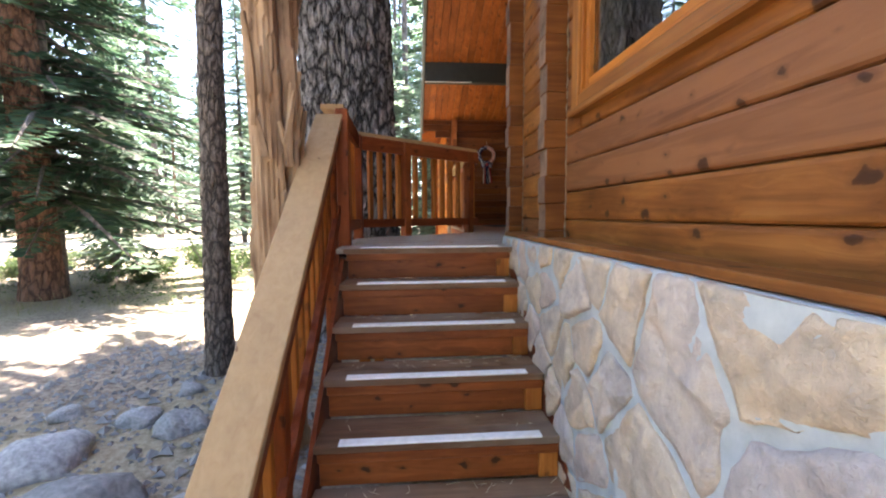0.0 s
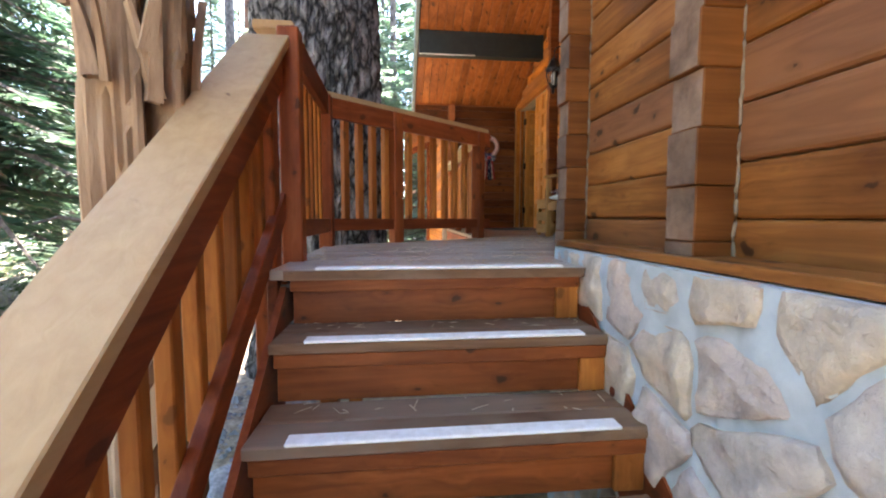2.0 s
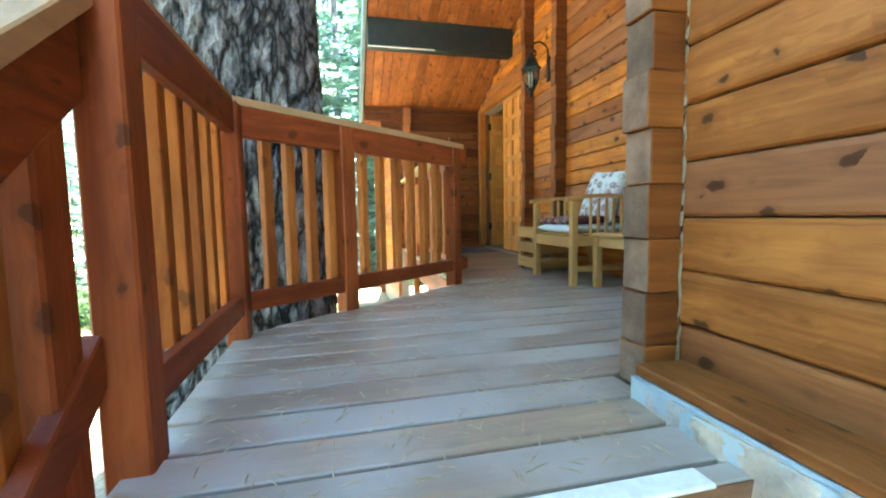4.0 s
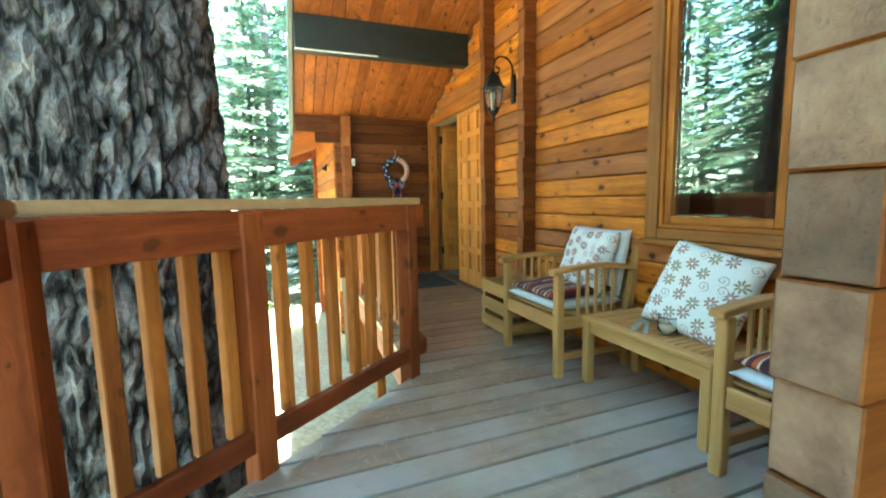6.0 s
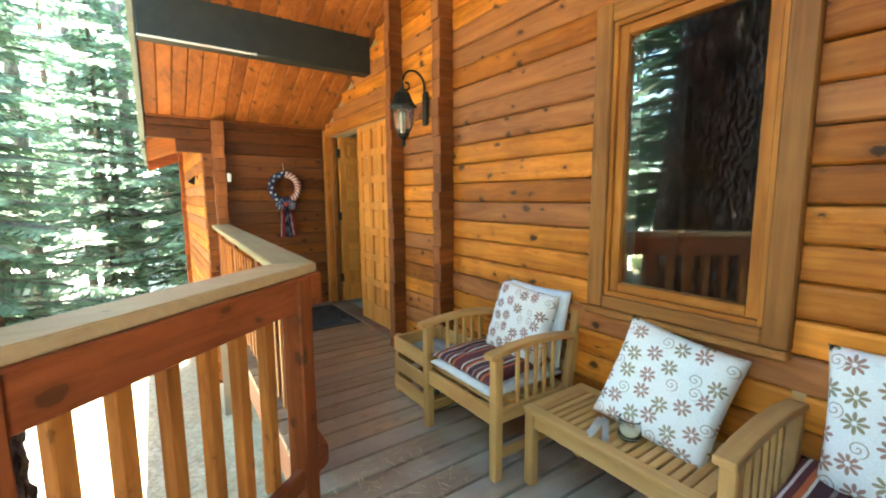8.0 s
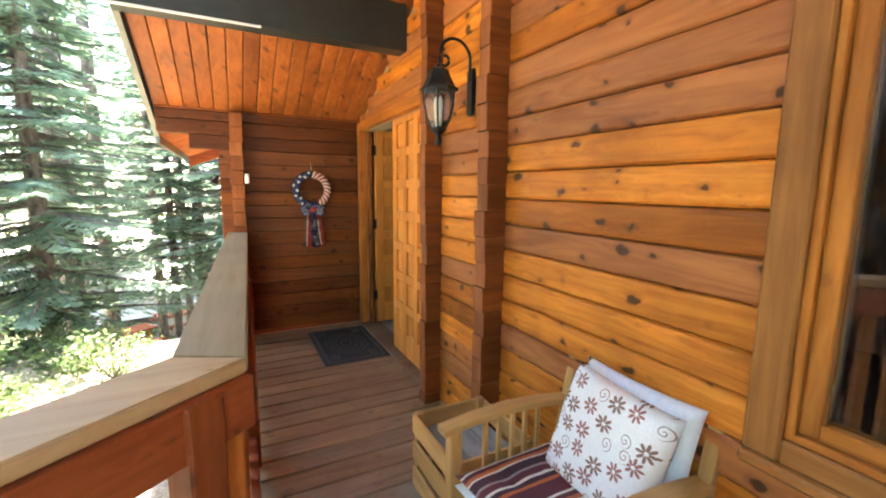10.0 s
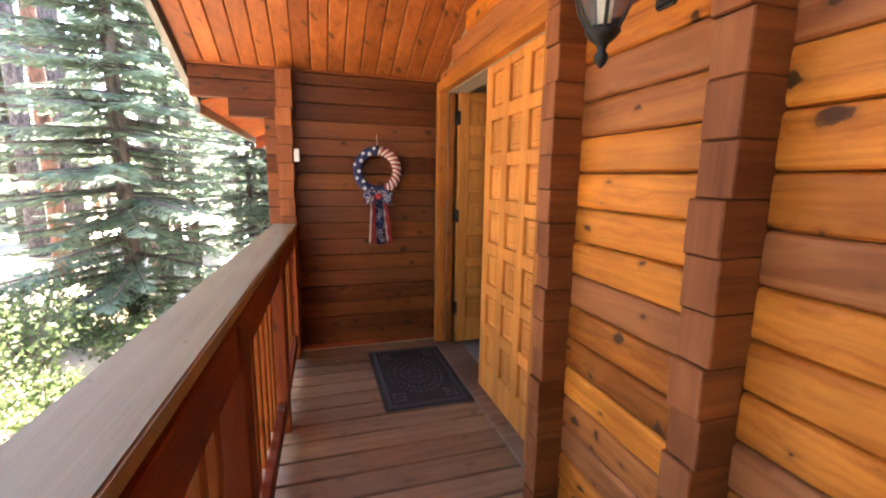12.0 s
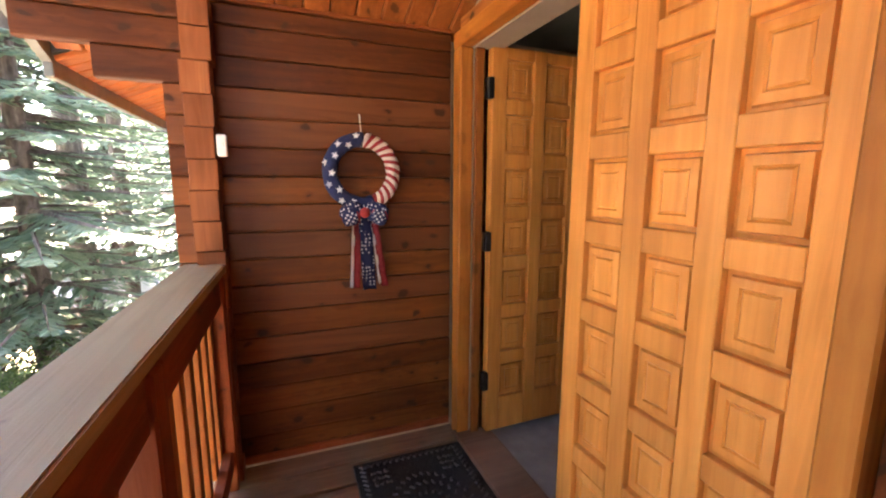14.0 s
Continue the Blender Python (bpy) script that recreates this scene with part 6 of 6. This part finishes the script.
for x, y, r, k in ((-3.1, 18.0, 0.27, 1), (-2.55, 19.0, 0.19, 1), (-1.55, 20.5, 0.14, 1), (-0.75, 20.6, 0.13, 1), (-0.3, 20.2, 0.2, 1), (-7.6, 21.5, 0.27, 2), (-6.3, 20.0, 0.22, 0), (-7.0, 22.4, 0.36, 2)):
    tree("pine_tree", pose(x, y, ground_height(x, y) - 0.05), trunk_mesh(17, r, r * 0.6, 28, 60, 0.02, 50 + y, (bark_red, bark_grey, bark_dark)[k], 0.03), None, None, "slender pine trunk beyond the porch railing", group="pine trees")


def picnic_table(m):
    ob = thing("picnic_table", m, "red-stained wooden picnic table under the trees", "picnic table")
    for k in range(5):
        slab("top_plank", ob, red_x, -0.9, 0.9, -0.37 + 0.15 * k, -0.23 + 0.15 * k, 0.71, 0.75)
    for s in (-1, 1):
        for k in range(2):
            slab("bench_plank", ob, red_x, -0.9, 0.9, s * 0.72 - 0.145 + 0.15 * k, s * 0.72 - 0.005 + 0.15 * k, 0.41, 0.45)
        slab("bench_beam", ob, red_y, s * 0.6 - 0.02, s * 0.6 + 0.02, -0.85, 0.85, 0.32, 0.409)
        for q in (-1, 1):
            part("leg", box_mesh(0.04, 0.09, 0.80), red_z, ob, m=pose(s * 0.645, q * 0.42, 0.36, q * 28, 0, 0))
    return ob


picnic_table(pose(-2.6, 20.0, ground_height(-2.6, 20.0), 0, 0, 35))
picnic_table(pose(-1.1, 22.0, ground_height(-1.1, 22.0), 0, 0, 20))
# last two firs stand unseen behind the house, added to shade the ground
for x, y, s, k in ((1.2, 18.5, 0.95, 0), (-9.6, 24.5, 1.1, 0), (-4.8, 25.5, 1.2, 0), (-8.6, 12.5, 0.85, 1), (4.7, 12.4, 0.8, 0), (2.9, 15.4, 1.0, 1)):
    FIRS.append((x, y, s, k))
rt = random.Random(21)
spots = []


def free(x, y, gap):
    if -1.6 < x < 9 and -6 < y < 12.5:
        return False
    if abs(y - (27 + 0.15 * x)) < 4.5:
        return False
    if math.hypot(x + 7.3, y - 8.8) < 4 or math.hypot(x + 2.75, y - 15.2) < 4.2 or math.hypot(x + 6.9, y - 8) < 2:
        return False
    if -14 < x < -1 and 1.5 < y < 10 and gap < 50:
        return False
    return all((x - a) ** 2 + (y - b) ** 2 > min(gap, 2.4) ** 2 for a, b in spots)


def scatter(count, r0, r1, a0, a1, gap):
    out = []
    for _ in range(4000):
        if len(out) == count:
            break
        a, d = radians(rt.uniform(a0, a1)), math.sqrt(rt.uniform(r0 * r0, r1 * r1))
        x, y = math.sin(a) * d, 3 + math.cos(a) * d
        if free(x, y, gap):
            spots.append((x, y))
            out.append((x, y))
    return out


# last scatter of pines stands out of view, added to block low sky light
for n, (x, y) in enumerate(scatter(50, 13, 62, -95, 22, 2.4) + scatter(14, 12, 40, 22, 185, 3) + scatter(46, 8, 42, 185, 268, 2.4)):
    k = n % 3
    s = rt.uniform(0.8, 1.25)
    ob = tree("pine_tree", pose(x, y, ground_height(x, y) - 0.02, rt.uniform(-1.5, 1.5), rt.uniform(-1.5, 1.5), rt.uniform(0, 360)), pine_trunks[k], *pine_crowns[k],
              ("tall pine with a reddish plated trunk", "tall pine with a grey trunk", "tall pine with a dark trunk")[k] + " in the woods", group="pine trees")
    ob.scale = (s, s, s)
# the firs from 190 degrees on are likewise unseen, added against low sky light
for n, (x, y) in enumerate(scatter(34, 17, 60, -80, 20, 2.4) + scatter(4, 14, 30, 60, 185, 3) + scatter(22, 9, 34, 190, 280, 2.4)):
    k = n % 2
    s = rt.uniform(0.55, 1.2)
    ob = tree("fir_tree", pose(x, y, ground_height(x, y) - 0.02, 0, 0, rt.uniform(0, 360)), fir_trunks[k], *fir_crowns[k], "green fir with branches down to the ground in the woods", group="fir trees")
    ob.scale = (s, s, s)

for x, y, s, k in FIRS:
    ob = tree("fir_tree", pose(x, y, ground_height(x, y) - 0.02, 0, 0, 40 * x), fir_trunks[k], *fir_crowns[k], "green fir with layered boughs beyond the porch", group="fir trees")
    ob.scale = (s, s, s)

# far woods behind everything
far = [fir_crown(20, 0.5, 4.2, 130, 16, 6, 6, needle, 0.25, 6.0, 0.1)[0]]
fv, ff = [], []
co = np.zeros(len(far[0].vertices) * 3)
far[0].vertices.foreach_get("co", co)
co = co.reshape(-1, 3)
quads = [tuple(p.vertices) for p in far[0].polygons]
base_n = 0
for k in range(70):
    a = radians(-110 + 150 * k / 69 + rt.uniform(-1, 1))
    d = rt.uniform(66, 92)
    s = rt.uniform(0.8, 1.35)
    r = rt.uniform(0, 6.28)
    rot = np.array([[math.cos(r), -math.sin(r), 0], [math.sin(r), math.cos(r), 0], [0, 0, 1]])
    fv.append(co @ rot.T * s + (math.sin(a) * d, 3 + math.cos(a) * d, 0))
    ff += [tuple(v + base_n for v in q) for q in quads]
    base_n += len(co)
tagged(new("far_woods", raw_mesh("far_woods", np.concatenate(fv).tolist(), ff, needle)), "hazy far edge of the conifer woods", "woods", kind="stuff")

# ---- undergrowth, stones and litter ----
def shrub_mesh(seed, h, spread, leaves, material):
    r = random.Random(seed)
    verts, faces = [], []
    stems = [(r.uniform(-1, 1), r.uniform(-1, 1)) for _ in range(14)]
    for _ in range(leaves):
        sx, sy = r.choice(stems)
        u = r.random() ** 0.6
        p = Vector((sx * spread * u, sy * spread * u, h * u * (1 - 0.35 * (sx * sx + sy * sy) / 2))) + Vector((r.gauss(0, 0.07), r.gauss(0, 0.07), r.gauss(0, 0.05)))
        d = Vector((r.gauss(0, 1), r.gauss(0, 1), r.gauss(0, 0.6))).normalized() * r.uniform(0.025, 0.05)
        e = d.cross(Vector((r.gauss(0, 1), r.gauss(0, 1), 1))).normalized() * d.length * 0.5
        p.z = max(p.z, 0.01)
        k = len(verts)
        verts += [tuple(p - d), tuple(p + e), tuple(p + d), tuple(p - e)]
        faces.append((k, k + 1, k + 2, k + 3))
    sv, sf = [], []
    for sx, sy in stems:
        k = len(sv)
        for u, w in ((0, 0.012), (0.5, 0.009), (1, 0.004)):
            p = Vector((sx * spread * u, sy * spread * u, h * u * (1 - 0.35 * (sx * sx + sy * sy) / 2)))
            sv += [tuple(p + Vector((w, 0, 0))), tuple(p + Vector((-w, w, 0))), tuple(p + Vector((-w, -w, 0)))]
        for q in (0, 3):
            for e in range(3):
                sf.append((k + q + e, k + q + (e + 1) % 3, k + q + 3 + (e + 1) % 3, k + q + 3 + e))
    return raw_mesh("foliage", verts, faces, material), raw_mesh("stem_clump", sv, sf, bark_grey)


shrubs = [shrub_mesh(1, 0.7, 0.65, 900, shrub_leaf), shrub_mesh(2, 1.9, 0.8, 900, shrub_leaf), shrub_mesh(3, 0.4, 0.55, 700, shrub_leaf), shrub_mesh(4, 1.15, 0.6, 1100, pale_leaf)]
rb = random.Random(9)
places = [(-5.4, 11.2, 1), (-0.9, 11.2, 0), (-2.0, 10.4, 2), (-2.35, 10.9, 3), (-1.75, 10.0, 0), (-3.0, 11.9, 3), (-1.5, 11.8, 2), (-3.5, 13.0, 0), (-2.6, 12.9, 2)]
for _ in range(46):
    places.append((rb.uniform(-17, -3.2), rb.uniform(9.5, 15), rb.choice((0, 2, 2))))
for _ in range(14):
    places.append((rb.uniform(-6, 0.2), rb.uniform(12.5, 22), rb.choice((0, 2))))
for x, y, k in places:
    ob = thing("shrub", pose(x, y, ground_height(x, y) - 0.02, 0, 0, rb.uniform(0, 360)), ("leafy green shrub in the clearing", "tall airy shrub with pale stems", "low green shrub in the clearing", "pale green leafy bush beyond the railing")[k], "shrub", "shrubs")
    s = rb.uniform(0.7, 1.3)
    ob.scale = (s, s, s)
    part("stem_clump", shrubs[k][1], None, ob)
    part("foliage", shrubs[k][0], None, ob)
gv, gf = [], []
for _ in range(9000):
    x, y = rb.uniform(-15, -1.8), rb.uniform(4.6, 13)
    if noise.noise((x * 0.4, y * 0.4, 5)) < -0.05:
        continue
    h, a = rb.uniform(0.05, 0.2), rb.uniform(0, 6.28)
    z = ground_height(x, y) - 0.01
    dx, dy = 0.006 * math.cos(a), 0.006 * math.sin(a)
    lx, ly = rb.gauss(0, 0.05), rb.gauss(0, 0.05)
    k = len(gv)
    gv += [(x - dx, y - dy, z), (x + dx, y + dy, z), (x + lx, y + ly, z + h)]
    gf.append((k, k + 1, k + 2))
tagged(new("dry_grass", raw_mesh("dry_grass", gv, gf, dry_grass)), "sparse dry straw-coloured grass in the clearing", "grass", kind="stuff")


hv, hf = [], []
for _ in range(7000):
    x, y = rb.uniform(-13, -2.6), rb.uniform(6.6, 12.5)
    if noise.noise((x * 0.55 + 4, y * 0.55, 2)) < 0.02:
        continue
    z = ground_height(x, y) + rb.uniform(0.02, 0.22)
    d = Vector((rb.gauss(0, 1), rb.gauss(0, 1), rb.gauss(0, 0.4))).normalized() * rb.uniform(0.02, 0.05)
    e = d.cross(Vector((rb.gauss(0, 0.4), rb.gauss(0, 0.4), 1))).normalized() * d.length * 0.5
    p = Vector((x, y, z))
    k = len(hv)
    hv += [tuple(p - d), tuple(p + e), tuple(p + d), tuple(p - e)]
    hf.append((k, k + 1, k + 2, k + 3))
tagged(new("undergrowth", raw_mesh("undergrowth", hv, hf, shrub_leaf)), "low green herbs growing in patches in the clearing", "undergrowth", kind="stuff")


def boulder(x, y, s, seed, label="grey rounded boulder beside the stairs", group="boulders"):
    bm = bmesh.new()
    bmesh.ops.create_icosphere(bm, subdivisions=3, radius=1)
    for v in bm.verts:
        n = noise.noise(v.co * 0.9 + Vector((seed, 0, 0))) * 0.45 + noise.noise(v.co * 2.6 + Vector((seed, 3, 0))) * 0.16
        v.co *= 1 + n
        v.co.z *= 0.62
    ob = new("boulder", mesh_of(bm, "boulder", True))
    ob.data.materials.append(rock_mat)
    ob.matrix_basis = pose(x, y, ground_height(x, y) + 0.12 * s, 0, 0, seed * 57) @ Matrix.Diagonal((s, s, s, 1))
    return tagged(ob, label, "boulder", group)


for k, (x, y, s) in enumerate(((-1.25, 1.65, 0.26), (-1.75, 1.75, 0.30), (-1.55, 1.25, 0.24), (-2.35, 2.35, 0.25), (-2.1, 2.9, 0.13), (-1.75, 2.75, 0.15), (-1.55, 3.1, 0.12), (-1.3, 2.55, 0.16), (-2.7, 3.0, 0.10), (-1.1, 3.3, 0.14), (-1.4, 3.55, 0.11), (-2.0, 3.4, 0.10), (-3.0, 2.2, 0.09), (-2.6, 1.6, 0.08))):
    boulder(x, y, s, k + 1)
pv, pf = [], []
for _ in range(2600):
    x, y = rb.uniform(-3.4, -0.75), rb.uniform(0.6, 4.8)
    s = rb.uniform(0.008, 0.035) * (1 if rb.random() < 0.85 else 1.8)
    z = ground_height(x, y) + s * 0.2
    k = len(pv)
    a = rb.uniform(0, 6.28)
    for u, v, w in ((1, 0, 0), (-0.5, 0.8, 0), (-0.6, -0.8, 0), (0.1, 0.05, 0.7)):
        pv.append((x + s * (u * math.cos(a) - v * math.sin(a)), y + s * (u * math.sin(a) + v * math.cos(a)), z + s * w))
    pf += [(k, k + 1, k + 3), (k + 1, k + 2, k + 3), (k + 2, k, k + 3)]
tagged(new("gravel", raw_mesh("gravel", pv, pf, rock_mat)), "loose grey gravel and pebbles beside the stairs", "gravel", kind="stuff")
# pine needles and twigs fallen on deck and treads
straw = grained("dry_needle", [(0.3, (0.36, 0.27, 0.16)), (0.7, (0.60, 0.51, 0.37))], 30, 0.9, 0.1)
nv, nf = [], []
for _ in range(900):
    if rb.random() < 0.10:
        i = rb.randrange(1, 6)
        x, y, z = rb.uniform(-0.53, 0.56), NOSE[i][0] + 0.265 - abs(rb.gauss(0, 0.06)), NOSE[i][1]
        if y < NOSE[i][0] + 0.05:
            continue
    else:
        y = rb.uniform(2.75, 5.2)
        x, z = rb.uniform(deck_left(y) + 0.02, 0.55 if y < 3 else 1.3), D + 0.002
    a, L, w = rb.uniform(0, 6.28), rb.uniform(0.015, 0.07), rb.uniform(0.0008, 0.0024)
    c, s = math.cos(a), math.sin(a)
    k = len(nv)
    for u, v, h in ((-L / 2, -w, 0.001), (L / 2, -w, 0.001), (L / 2, w, 0.001), (-L / 2, w, 0.001), (0, 0, 0.004)):
        nv.append((x + u * c - v * s, y + u * s + v * c, z + h))
    nf += [(k, k + 1, k + 4), (k + 1, k + 2, k + 4), (k + 2, k + 3, k + 4), (k + 3, k, k + 4)]
tagged(new("pine_litter", raw_mesh("pine_litter", nv, nf, straw)), "dry pine needles and bits fallen on the boards", "litter", kind="stuff")
